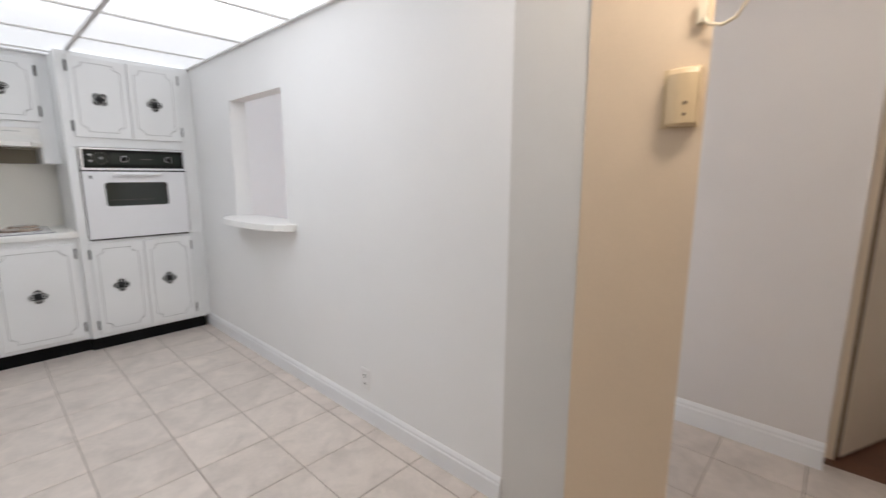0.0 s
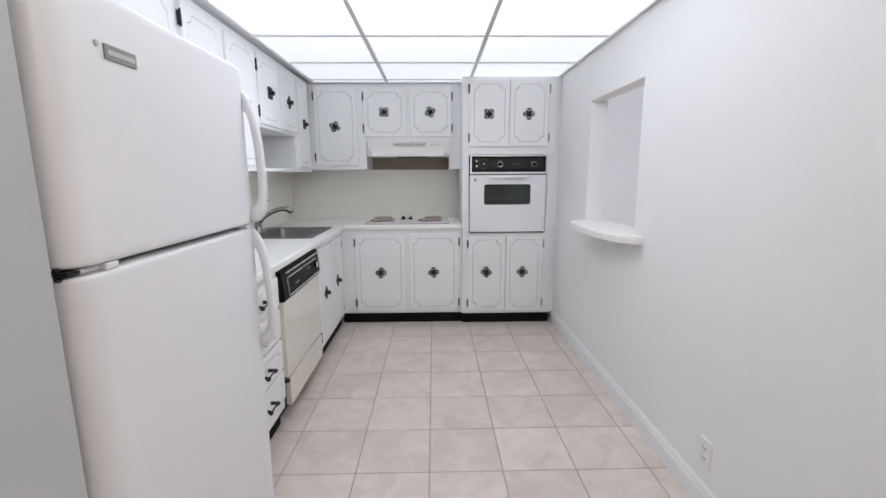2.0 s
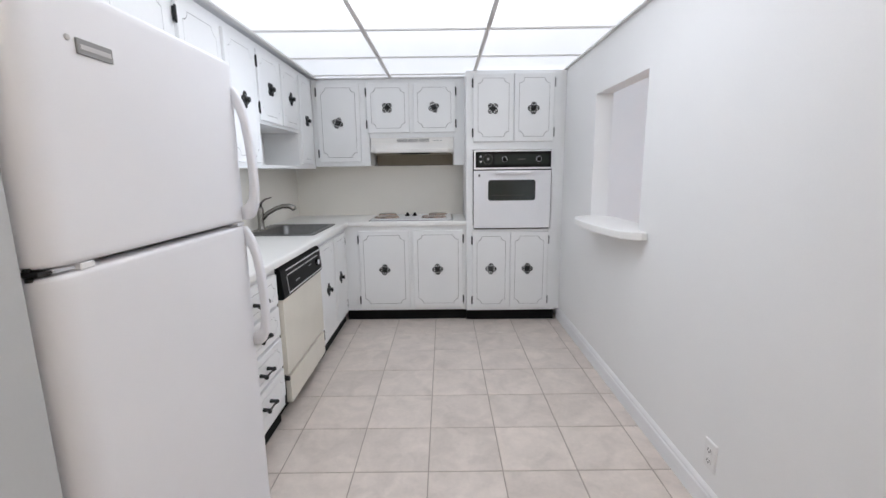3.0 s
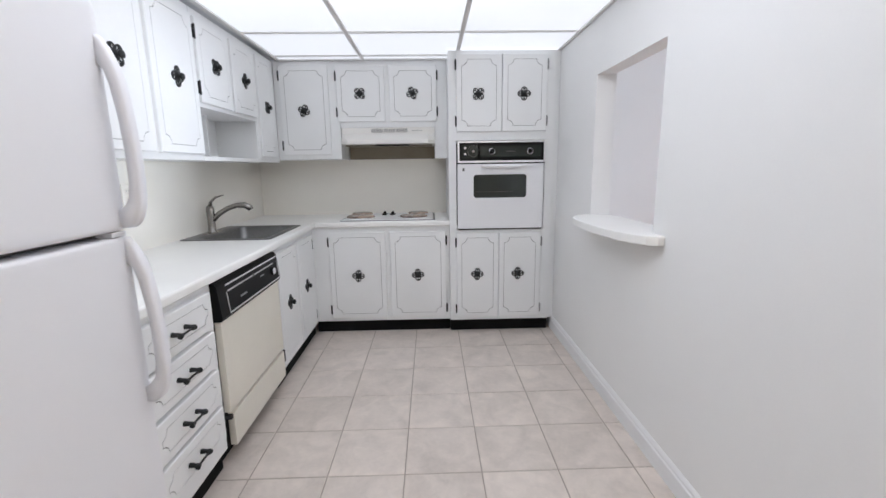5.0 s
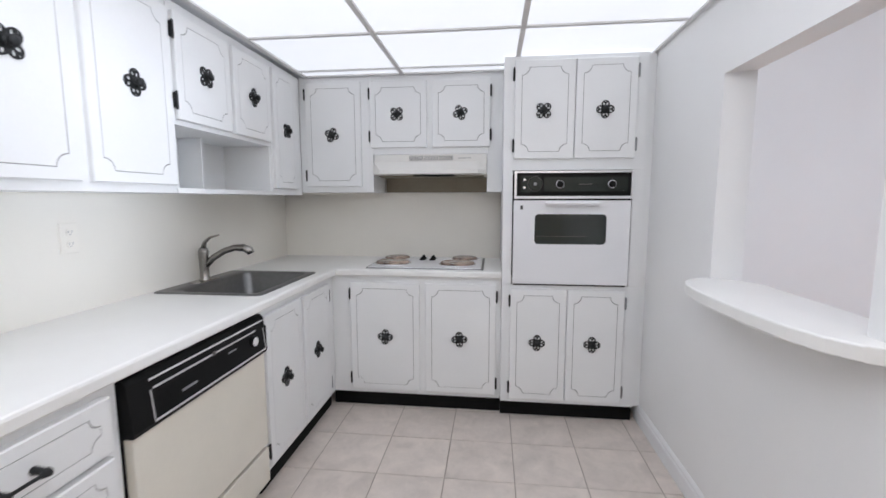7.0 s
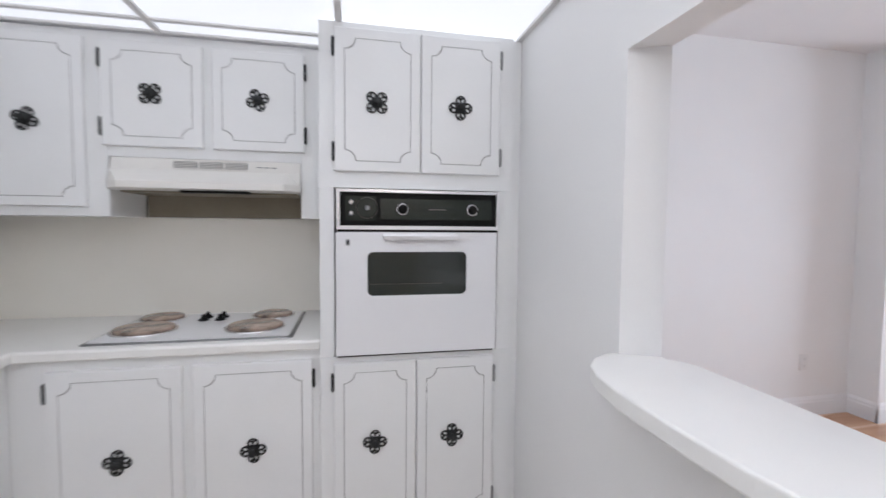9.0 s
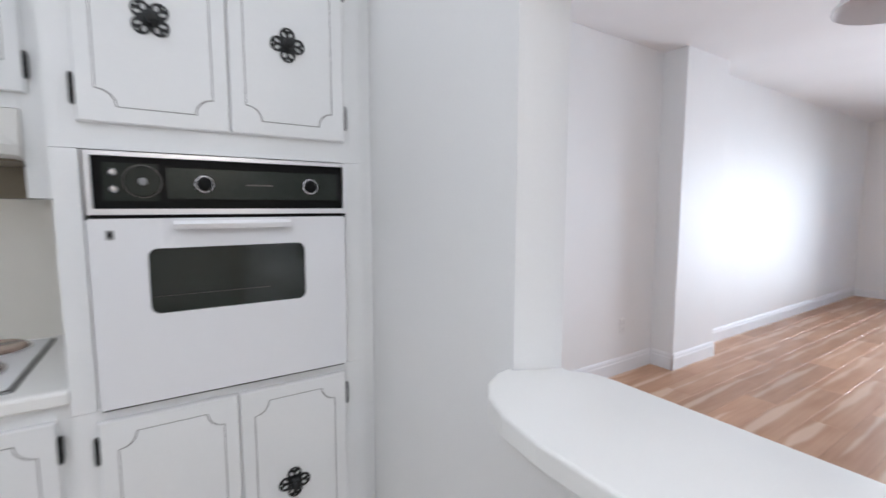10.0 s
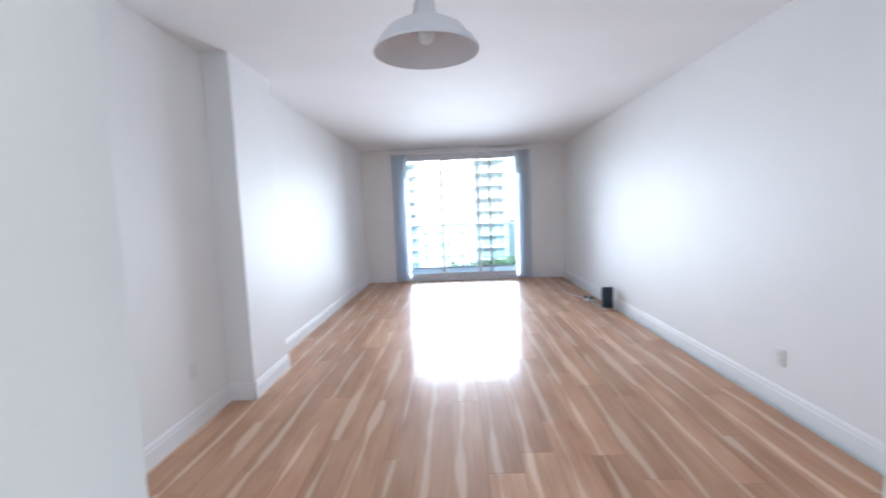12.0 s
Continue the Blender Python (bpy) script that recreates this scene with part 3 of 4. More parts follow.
part("filler", box((W + 0.001, 0.02, 0.098), (0.834, 0.05, KZ - 0.008)), CAB, c, "narrow white filler strip at the wall", m=M)
part("toe_kick", box((0, 0.03, 0), (W, 0.57, 0.096)), KICK, c, "black recessed toe kick", m=M)
cab_door(c, M, 0.058, 0.394, 1.575, 2.122, "l", (0.221, 1.842), 45)
cab_door(c, M, 0.398, 0.728, 1.575, 2.122, "r", (0.558, 1.842), 0, worn=True)
cab_door(c, M, 0.052, 0.382, 0.122, 0.812, "l", (0.214, 0.483), 2)
cab_door(c, M, 0.386, 0.714, 0.122, 0.812, "r", (0.535, 0.483), 0, worn=True)

# ---- wall oven ----
o = thing("wall_oven", "white built-in wall oven with a black control panel and dark window", "oven", (0.89, 3.9, 0.84))
M = front(0.0, 3.855, 0)
part("chassis", box((0.57, 0.0, 0.845), (1.22, 0.5, 1.50)), BLACK, o, m=M)
part("panel_trim", stand(prism([(0.565, 1.347), (1.228, 1.347), (1.228, 1.505), (0.565, 1.505)],
     [[(0.578, 1.362), (1.216, 1.362), (1.216, 1.494), (0.578, 1.494)]], 0.004, 0.03)), ALUT, o, "bright metal trim round the control panel", m=M)
cp = part("control_panel", box((0.578, -0.018, 1.360), (1.216, 0.0, 1.496), 0.002), BLACK, o, "black control panel", m=M)
part("panel_field", box((0.735, -0.0205, 1.388), (1.198, -0.0178, 1.470)), PANELG, cp, "dark green-black glossy field", m=M)
part("clock_field", box((0.600, -0.0205, 1.382), (0.718, -0.0178, 1.478)), PANELG, cp, "dark green-black clock field", m=M)
part("timer_dial", stand(lathe([(0.042, 0.0206), (0.042, 0.024), (0.038, 0.026)], 24, m=Matrix.Translation((0.683, 1.432, 0)))), PANELG, cp, "round timer dial", m=M)
part("dial_ring", stand(lathe([(0.0425, 0.0207), (0.0425, 0.0262), (0.040, 0.0272), (0.040, 0.0262)], 28, m=Matrix.Translation((0.683, 1.432, 0)), cap=(False, False))), SLOT, cp, "dull grey dial ring", m=M)
part("timer_mark", stand(lathe([(0.010, 0.0262), (0.010, 0.030), (0.006, 0.032)], 12, m=Matrix.Translation((0.683, 1.432, 0)))), GREYV, cp, m=M)
for kz in (1.454, 1.412):
    part("small_knob", stand(lathe([(0.009, 0.018), (0.010, 0.028), (0.006, 0.033)], 12, m=Matrix.Translation((0.622, kz, 0)))), CHROME, cp, "small chrome-tipped knob", m=M)
for kx in (0.823, 1.112):
    k = part("selector_knob", stand(lathe([(0.019, 0.02), (0.019, 0.03), (0.016, 0.044), (0.010, 0.046)], 20, m=Matrix.Translation((kx, 1.429, 0)))), BLACK, cp, "black selector knob", m=M, smooth=True)
    part("knob_ring", stand(lathe([(0.0235, 0.0207), (0.0235, 0.026), (0.0200, 0.029), (0.0200, 0.0207)], 24, m=Matrix.Translation((kx, 1.429, 0)), cap=(False, False))), CHROME, k, "chrome ring", m=M, smooth=True)
part("panel_lettering", box((0.93, -0.0215, 1.427), (1.0, -0.0204, 1.431)), SLOT, cp, "faint grey lettering bar", m=M)
part("dark_gap", box((0.566, -0.015, 1.338), (1.226, -0.002, 1.346)), BLACK, o, m=M)
wx0, wx1, wz0, wz1 = 0.684, 1.088, 1.083, 1.258
rr = [(p.x, p.y) for p in rrect((wx0 + wx1) / 2, (wz0 + wz1) / 2, wx1 - wx0, wz1 - wz0, 0.022, 0)]
od = part("oven_door", stand(prism([(p.x, p.y) for p in rrect(0.8895, 1.092, 0.655, 0.490, 0.006, 0, 2)], [rr], 0.0, 0.032)), APPL, o, "white enamel oven door", m=M)
part("window_glass", box((wx0 - 0.01, -0.024, wz0 - 0.01), (wx1 + 0.01, -0.018, wz1 + 0.01)), OVENGL, od, "dark tinted oven window", m=M)
part("window_rack_line", box((wx0 + 0.01, -0.0255, wz0 + 0.045), (wx0 + 0.3, -0.0242, wz0 + 0.0465)), SLOT, od, m=M)
hb = bmesh.new()
loft([[Vector((x, y, z)) for y, z in ((-0.034, 1.330), (-0.058, 1.330), (-0.062, 1.322), (-0.060, 1.308), (-0.052, 1.310), (-0.048, 1.320), (-0.034, 1.322))] for x in (0.744, 1.042)], bm=hb)
part("door_handle", hb, ALUT, od, "bright metal lip handle", m=M)
part("badge", box((0.600, -0.0345, 1.284), (0.616, -0.0318, 1.308)), GREYV, od, "small grey badge", m=M)
part("badge_mark", box((0.604, -0.0355, 1.290), (0.612, -0.0343, 1.303)), BLACK, od, m=M)
part("bottom_gap", box((0.566, -0.006, 0.834), (1.214, -0.001, 0.8465)), BLACK, o, "dark gap below the oven door", m=M)

# ---- wall cabinets ----
# along the sink wall
UX = -0.868
UD = UX - WX0 - 0.002
UB, UT = 1.372, KZ - 0.008
c = thing("wall_cabinet", "white wall cabinet with tall doors and black iron knobs", "cabinet", (-1.0, 2.3, UB), "kitchen wall cabinets")
M = front(UX, 1.64, 0, True)
carcass(c, M, 1.308, UD, UB, UT)
cab_door(c, M, 0.06, 0.435, 1.404, 2.105, "l", (0.23, 1.765), 45)
cab_door(c, M, 0.503, 0.872, 1.404, 2.105, "l", (0.688, 1.765), 45)
cab_door(c, M, 0.912, 1.292, 1.404, 2.105, None, (1.105, 1.765), 0)
c = thing("wall_cabinet", "short white wall cabinet over an open niche above the sink", "cabinet", (-1.0, 3.3, UB), "kitchen wall cabinets")
M = front(UX, 2.950, 0, True)
part("body", box((0, 0, 1.655), (0.788, UD, UT)), CAB, c, m=M)
part("shelf", box((0.001, 0.0, UB), (0.787, UD, UB + 0.022)), CAB, c, "open niche shelf", m=M)
part("side_panel", box((0, 0.004, UB + 0.023), (0.014, UD, 1.654)), CAB, c, m=M)
part("side_panel", box((0.774, 0.004, UB + 0.023), (0.788, UD, 1.654)), CAB, c, m=M)
part("back_panel", box((0.015, UD - 0.012, UB + 0.023), (0.773, UD, 1.654)), CAB, c, m=M)
part("divider", box((0.39, 0.16, UB + 0.0235), (0.404, UD - 0.013, 1.6535)), CAB, c, m=M)
cab_door(c, M, 0.015, 0.388, 1.676, 2.105, "l", None, 45)
cab_door(c, M, 0.420, 0.775, 1.676, 2.105, None, None, 0)
c = thing("wall_cabinet", "narrow white corner wall cabinet with one door", "cabinet", (-1.0, 3.9, UB), "kitchen wall cabinets")
M = front(UX, 3.740, 0, True)
carcass(c, M, 0.411, UD, UB, UT)
cab_door(c, M, 0.022, 0.310, 1.412, 2.112, None, (0.175, 1.77), 45, r=0.036)
c = thing("wall_cabinet", "white wall cabinet over the fridge with two short doors", "cabinet", (-1.0, 1.2, 1.78), "kitchen wall cabinets")
M = front(UX, 0.795, 0, True)
carcass(c, M, 0.843, UD, 1.76, UT)
cab_door(c, M, 0.03, 0.42, 1.785, 2.105, "l", None, 0)
cab_door(c, M, 0.45, 0.82, 1.785, 2.105, "l", None, 0)
# over the cooktop
c = thing("wall_cabinet", "tall white one-door wall cabinet beside the range hood", "cabinet", (-0.6, 4.3, UB), "kitchen wall cabinets")
M = front(-0.866, 4.152, 0)
carcass(c, M, 0.505, WY1 - 4.152 - 0.002, UB + 0.02, UT)
cab_door(c, M, 0.045, 0.428, 1.430, 2.115, "l", (0.228, 1.773), 22)
c = thing("wall_cabinet", "short white two-door wall cabinet over the range hood", "cabinet", (0.0, 4.3, 1.64), "kitchen wall cabinets")
M = front(-0.360, 4.152, 0)
part("body", box((0, 0, 1.641), (0.759, WY1 - 4.154, UT)), CAB, c, m=M)
part("end_panel", box((0.760, 0, UB + 0.02), (0.859, WY1 - 4.154, UT)), CAB, c, m=M)
cab_door(c, M, -0.016, 0.365, 1.684, 2.11, "l", (0.167, 1.9), 45)
cab_door(c, M, 0.402, 0.778, 1.684, 2.11, "r", (0.585, 1.9), 68)

# ---- range hood ----
h = thing("range_hood", "off-white slim range hood with grey vents over the cooktop", "range hood", (0.02, 4.3, 1.5))
hx0, hx1 = -0.352, 0.398
prof = [(4.148, 1.639), (4.135, 1.590), (4.065, 1.535), (4.062, 1.508), (4.10, 1.503), (4.47, 1.503), (4.47, 1.639)]
hb = loft([[Vector((x, y + cut * max(0.0, 4.14 - y) / 0.08, z)) for y, z in prof] for x, cut in ((hx0, 0.05), (hx0 + 0.055, 0.0), (hx1 - 0.055, 0.0), (hx1, 0.05))])
part("shell", hb, HOOD, h)
for i in range(3):
    v = part("vent", box((-0.112 + 0.100 * i, 4.134, 1.600), (-0.022 + 0.100 * i, 4.146, 1.628)), GREYV, h, "grey slotted vent")
    for k in range(4):
        part("slat", box((-0.110 + 0.100 * i, 4.131, 1.602 + 0.0068 * k), (-0.024 + 0.100 * i, 4.1345, 1.6045 + 0.0068 * k)), HOOD, v)
for i in range(3):
    part("switch_mark", box((0.215 + 0.03 * i, 4.138, 1.610), (0.237 + 0.03 * i, 4.146, 1.614)), GREYV, h)
part("light_slot", box((-0.08, 4.10, 1.494), (0.19, 4.16, 1.5025)), BLACK, h, "dark light slot under the hood")
# dark strip added under the hood, its shade painted on
part("back_plate", box((hx0, 4.472, 1.394), (hx1, 4.480, 1.502)), TAUPE, h, "back plate in taupe darkened for shade")
part("filter", box((hx0 + 0.02, 4.17, 1.496), (hx1 - 0.02, 4.41, 1.5026)), TAUPE, h, "dark taupe filter panel")

# ---- counter and backsplash ----
CX, CY, CZ0, CZ1 = -0.538, 3.858, 0.868, 0.908
sx0, sx1, sy0, sy1 = -1.130, -0.618, 3.095, 3.712
ct = thing("countertop", "off-white laminate L-shaped countertop with a rounded front edge", "countertop", (-0.5, 3.9, CZ0))
EB = 0.012
top = part("worktop", prism([(WX0 + 0.002, 1.585), (CX - EB, 1.585), (CX - EB, CY + EB), (0.498, CY + EB), (0.498, WY1 - 0.002), (WX0 + 0.002, WY1 - 0.002)],
           [[(sx0, sy0), (sx1, sy0), (sx1, sy1), (sx0, sy1)]], CZ0, CZ1), COUNTER, ct)
def nosing(name, p0, p1, nx, ny):
    """Rounded front edge along the run from p0 to p1, outwards (nx, ny)."""
    prof = [(0, CZ0), (EB - 0.003, CZ0), (EB, CZ0 + 0.005), (EB, CZ1 - 0.010), (EB - 0.003, CZ1 - 0.003), (EB - 0.009, CZ1), (0, CZ1)]
    part(name, loft([[Vector((x + nx * d, y + ny * d, z)) for d, z in prof] for x, y in (p0, p1)]), COUNTER, ct, "rounded laminate front edge")
nosing("front_edge", (CX - EB, 1.585), (CX - EB, CY + EB), 1, 0)
nosing("front_edge", (CX, CY + EB), (0.498, CY + EB), 0, -1)
structure("backsplash_side", box((WX0, 1.585, CZ1), (WX0 + 0.008, WY1, UB + 0.0)), SPLASH, "warm white laminate backsplash behind the sink", "backsplash")
structure("backsplash_back", box((WX0 + 0.009, WY1 - 0.008, CZ1), (0.498, WY1, 1.392)), SPLASH, "warm white laminate backsplash behind the cooktop", "backsplash")

# ---- sink and faucet ----
s = thing("kitchen_sink", "stainless steel single-bowl drop-in sink in the white counter", "sink", (-0.88, 3.31, 0.908))
cx, cy, w, hh = (sx0 + sx1) / 2, (sy0 + sy1) / 2, sx1 - sx0, sy1 - sy0
bx, bw = cx + 0.035, w - 0.13
loops = [rrect(cx, cy, w + 0.03, hh + 0.03, 0.03, CZ1 + 0.0005), rrect(cx, cy, w + 0.022, hh + 0.022, 0.028, CZ1 + 0.005),
         rrect(bx, cy, bw + 0.012, hh - 0.05, 0.05, CZ1 + 0.004), rrect(bx, cy, bw, hh - 0.062, 0.045, CZ1 - 0.004),
         rrect(bx, cy, bw - 0.012, hh - 0.075, 0.05, CZ1 - 0.13), rrect(bx, cy, bw - 0.06, hh - 0.12, 0.05, CZ1 - 0.155), rrect(bx, cy, 0.10, 0.10, 0.049, CZ1 - 0.16)]
part("bowl", loft(loops, (False, True)), STEEL, s, smooth=True)
part("drain", lathe([(0.045, CZ1 - 0.159), (0.043, CZ1 - 0.155), (0.03, CZ1 - 0.158), (0.0, CZ1 - 0.158)], 20, m=Matrix.Translation((bx, cy, 0)), cap=(False, False)), CHROME, s, "round chrome drain", smooth=True)
f = thing("faucet", "brushed nickel single-lever pull-out faucet behind the sink", "faucet", (-1.095, 3.40, CZ1 + 0.004))
fx, fy, fz = -1.095, 3.40, CZ1 + 0.0045
part("base", lathe([(0.030, 0), (0.030, 0.006), (0.024, 0.012), (0.023, 0.06), (0.025, 0.12), (0.026, 0.155), (0.020, 0.175), (0.004, 0.180)], 20, m=Matrix.Translation((fx, fy, fz))), NICKEL, f, smooth=True)
part("spout", tube([(fx + 0.006, fy, fz + 0.075), (fx + 0.05, fy + 0.006, fz + 0.122), (fx + 0.11, fy + 0.014, fz + 0.158), (fx + 0.165, fy + 0.02, fz + 0.176), (fx + 0.215, fy + 0.027, fz + 0.176), (fx + 0.245, fy + 0.031, fz + 0.160), (fx + 0.252, fy + 0.032, fz + 0.146)],
     [0.016, 0.017, 0.0165, 0.017, 0.020, 0.021, 0.018], 14), NICKEL, f, "curved pull-out spout", smooth=True)
part("lever", tube([(fx, fy, fz + 0.170), (fx + 0.012, fy - 0.002, fz + 0.205), (fx + 0.045, fy - 0.004, fz + 0.232), (fx + 0.098, fy - 0.006, fz + 0.246)], [0.018, 0.014, 0.010, 0.006], 12, flat=0.6), NICKEL, f, "flat lever handle", smooth=True)
part("deck_plate", loft([rrect(fx, fy, 0.07, 0.2, 0.033, fz - 0.004), rrect(fx, fy, 0.066, 0.196, 0.032, fz + 0.003)]), NICKEL, f, smooth=False)

# ---- cooktop ----
k = thing("cooktop", "white electric cooktop with four patterned burner covers", "cooktop", (0.0, 4.15, 0.908))
kx0, kx1, ky0, ky1 = -0.362, 0.388, 3.905, 4.435
part("trim", loft([rrect(0, 0, kx1 - kx0, ky1 - ky0, 0.012, 0), rrect(0, 0, kx1 - kx0 - 0.004, ky1 - ky0 - 0.004, 0.012, 0.005), rrect(0, 0, kx1 - kx0 - 0.022, ky1 - ky0 - 0.022, 0.01, 0.006)]),
     STEEL, k, "thin steel rim", m=Matrix.Translation(((kx0 + kx1) / 2, (ky0 + ky1) / 2, CZ1 + 0.0005)))
part("plate", loft([rrect(0, 0, kx1 - kx0 - 0.026, ky1 - ky0 - 0.026, 0.012, 0.004), rrect(0, 0, kx1 - kx0 - 0.028, ky1 - ky0 - 0.028, 0.012, 0.0085)]),
     APPL, k, "white enamel plate", m=Matrix.Translation(((kx0 + kx1) / 2, (ky0 + ky1) / 2, CZ1 + 0.0005)))
for bxx, byy, br in ((-0.225, 4.10, 0.112), (-0.245, 4.335, 0.088), (0.212, 4.09, 0.112), (0.245, 4.335, 0.088)):
    b = part("burner_cover", lathe([(br, 0.0), (br, 0.012), (br - 0.008, 0.0165), (0.0, 0.0165)], 32, cap=(True, False)), BURN, k, "round burner cover with a faded brown picture pattern", m=Matrix.Translation((bxx, byy, CZ1 + 0.0092)))
    part("cover_rim", lathe([(br + 0.012, 0.0), (br + 0.012, 0.004), (br + 0.001, 0.006), (br + 0.001, 0.0)], 32, cap=(False, False)), CHROME, b, "chrome drip ring", m=Matrix.Translation((bxx, byy, CZ1 + 0.0092)), smooth=True)
for px in (-0.048, 0.022):
    for py in (4.325, 4.262):
        kb = part("control_knob", lathe([(0.023, 0), (0.022, 0.005), (0.012, 0.012), (0.007, 0.026), (0.002, 0.029)], 14), BLACK, k, "black control knob", m=Matrix.Translation((px + 0.0, py, CZ1 + 0.0095)))

# ---- dishwasher ----
d = thing("dishwasher", "cream-coloured dishwasher with a black control panel under the counter", "dishwasher", (-0.85, 2.64, 0))
M = front(-0.565, 2.278, 0, True)
DW = 0.718
part("body", box((0.004, 0.01, 0.085), (DW - 0.004, 0.58, 0.862)), BLACK, d, m=M)
part("toe_panel", box((0.02, 0.06, 0.0), (DW - 0.02, 0.56, 0.084)), KICK, d, "black recessed toe panel", m=M)
pp = part("control_panel", loft([[Vector((x, y, z)) for y, z in ((0.009, 0.686), (-0.028, 0.686), (-0.034, 0.700), (-0.020, 0.838), (-0.008, 0.852), (0.009, 0.852))] for x in (0.004, DW - 0.004)]), BLACK, d, "black glossy control panel", m=M)
def tilt(z):
    return -0.034 + (z - 0.700) / 0.138 * 0.014
for z, x0, x1, mt in ((0.828, 0.08, 0.70, ALUT), (0.800, 0.09, 0.36, CABLE), (0.800, 0.38, 0.64, CABLE), (0.704, 0.08, 0.70, ALUT)):
    part("trim_line", box((x0, tilt(z) - 0.003, z - 0.003), (x1, tilt(z) + 0.004, z + 0.003)), mt, pp, "thin bright trim line", m=M)
for x in (0.08, 0.70):
    part("trim_line", loft([[Vector((x + a, tilt(z) + b, z)) for a, b in ((-0.002, -0.0025), (0.002, -0.0025), (0.002, 0.003), (-0.002, 0.003))] for z in (0.707, 0.797)]), CABLE, pp, "thin bright trim line", m=M)
part("latch_recess", box((0.365, tilt(0.8) - 0.004, 0.793), (0.378, tilt(0.8) + 0.004, 0.808)), SLOT, pp, m=M)
part("timer_dial", stand(lathe([(0.024, 0.026), (0.024, 0.034), (0.018, 0.040), (0.005, 0.041)], 20, m=Matrix.Translation((0.615, 0.762, 0)))), BLACK, pp, "black timer dial", m=M)
part("dial_face", stand(lathe([(0.0185, 0.0400), (0.017, 0.0435), (0.0, 0.0435)], 16, m=Matrix.Translation((0.615, 0.762, 0)), cap=(True, False))), ALUT, pp, "silver dial cap", m=M)
part("lettering", box((0.20, tilt(0.742) - 0.0015, 0.738), (0.27, tilt(0.742) + 0.003, 0.746)), GREYV, pp, "small unreadable lettering bar", m=M)
part("lettering", box((0.45, tilt(0.772) - 0.0015, 0.769), (0.50, tilt(0.772) + 0.003, 0.775)), GREYV, pp, "small unreadable lettering bar", m=M)
part("door_panel", box((0.010, -0.022, 0.263), (DW - 0.010, 0.009, 0.682), 0.003), CREAM, d, "cream enamel door panel", m=M)
part("lower_panel", box((0.034, -0.022, 0.088), (DW - 0.010, 0.009, 0.245), 0.003), CREAM, d, "cream enamel lower panel", m=M)
part("latch", box((0.0, -0.026, 0.235), (0.016, 0.005, 0.255)), IRON, d, m=M)

# ---- refrigerator ----
r = thing("refrigerator", "white top-freezer refrigerator with bowed white handles", "refrigerator", (-0.75, 1.15, 0))
RY0, RY1, RX, RT = 0.810, 1.575, -0.36, 1.685
part("cabinet", box((WX0 + 0.03, RY0 + 0.006, 0.04), (RX - 0.075, RY1 - 0.006, RT - 0.012), 0.008), FRIDGE, r)
part("gasket", box((RX - 0.075, RY0 + 0.015, 0.07), (RX - 0.062, RY1 - 0.015, RT - 0.02)), GREYV, r, "grey door gasket")
part("base_grille", box((RX - 0.06, RY0 + 0.02, 0.012), (RX - 0.03, RY1 - 0.02, 0.058)), BLACK, r, "dark base grille")
GZ = 1.178
def fridge_door(name, z0, z1, label):
    """A slab with wide rounded upright edges."""
    plan = [(RX - 0.061, RY0), (RX - 0.061, RY1)]
    for i in range(7):
        a = radians(90 - 15 * i)
        plan.append((RX - 0.038 + 0.038 * math.cos(a), RY1 - 0.045 + 0.045 * math.sin(a)))
    plan += [(RX, RY1 - 0.060), (RX, RY0 + 0.075)]
    for i in range(7):
        a = radians(-15 * i)
        plan.append((RX - 0.038 + 0.038 * math.cos(a), RY0 + 0.060 + 0.060 * math.sin(a)))
    def ring(z, g):
        return [Vector((x - (g if x > RX - 0.05 else 0), y + (g if y < (RY0 + RY1) / 2 else -g), z)) for x, y in plan]
    return part(name, loft([ring(z0, 0.008), ring(z0 + 0.003, 0.002), ring(z0 + 0.010, 0), ring(z0 + 0.022, 0), ring(z1 - 0.022, 0), ring(z1 - 0.010, 0), ring(z1 - 0.003, 0.002), ring(z1, 0.008)]), FRIDGE, r, label, smooth=True)
fd = fridge_door("freezer_door", GZ + 0.007, RT, "white upper freezer door")
rd = fridge_door("fridge_door", 0.07, GZ - 0.007, "white lower fridge door")
HANDLE = ((0, 0.003, -0.006), (0.03, 0.012, -0.006), (0.08, 0.023, -0.006), (0.13, 0.031, -0.004), (0.17, 0.036, 0.012), (0.25, 0.043, 0.021), (0.4, 0.050, 0.029),
          (0.6, 0.055, 0.034), (0.75, 0.055, 0.033), (0.84, 0.052, 0.027), (0.88, 0.050, 0.016), (0.91, 0.047, -0.004), (0.95, 0.041, -0.006), (0.98, 0.033, -0.006), (1.0, 0.022, -0.006))
for dd, za, zb in ((fd, RT - 0.072, GZ + 0.014), (rd, GZ - 0.010, 0.752)):
    hy, loops = RY1 - 0.030, []
    for t, out, inn in HANDLE:
        z, w, e = za + (zb - za) * t, 0.0115 + 0.004 * min(1.0, 6 * t), 0.006
        loops.append([Vector((RX + x, hy + y, z)) for x, y in ((inn, -w), (out - e, -w), (out - e * 0.3, -w + e * 0.3), (out, -w + e * 1.3), (out, w - e * 1.3), (out - e * 0.3, w - e * 0.3), (out - e, w), (inn, w))])
    part("handle", loft(loops), FRIDGE, dd, "broad bowed white moulded handle", smooth=True)
part("gap_cap", box((RX - 0.04, RY1 - 0.075, GZ - 0.0055), (RX - 0.002, RY1 - 0.03, GZ + 0.0055), 0.001, 1), APPL, r, "small white cap in the door gap")
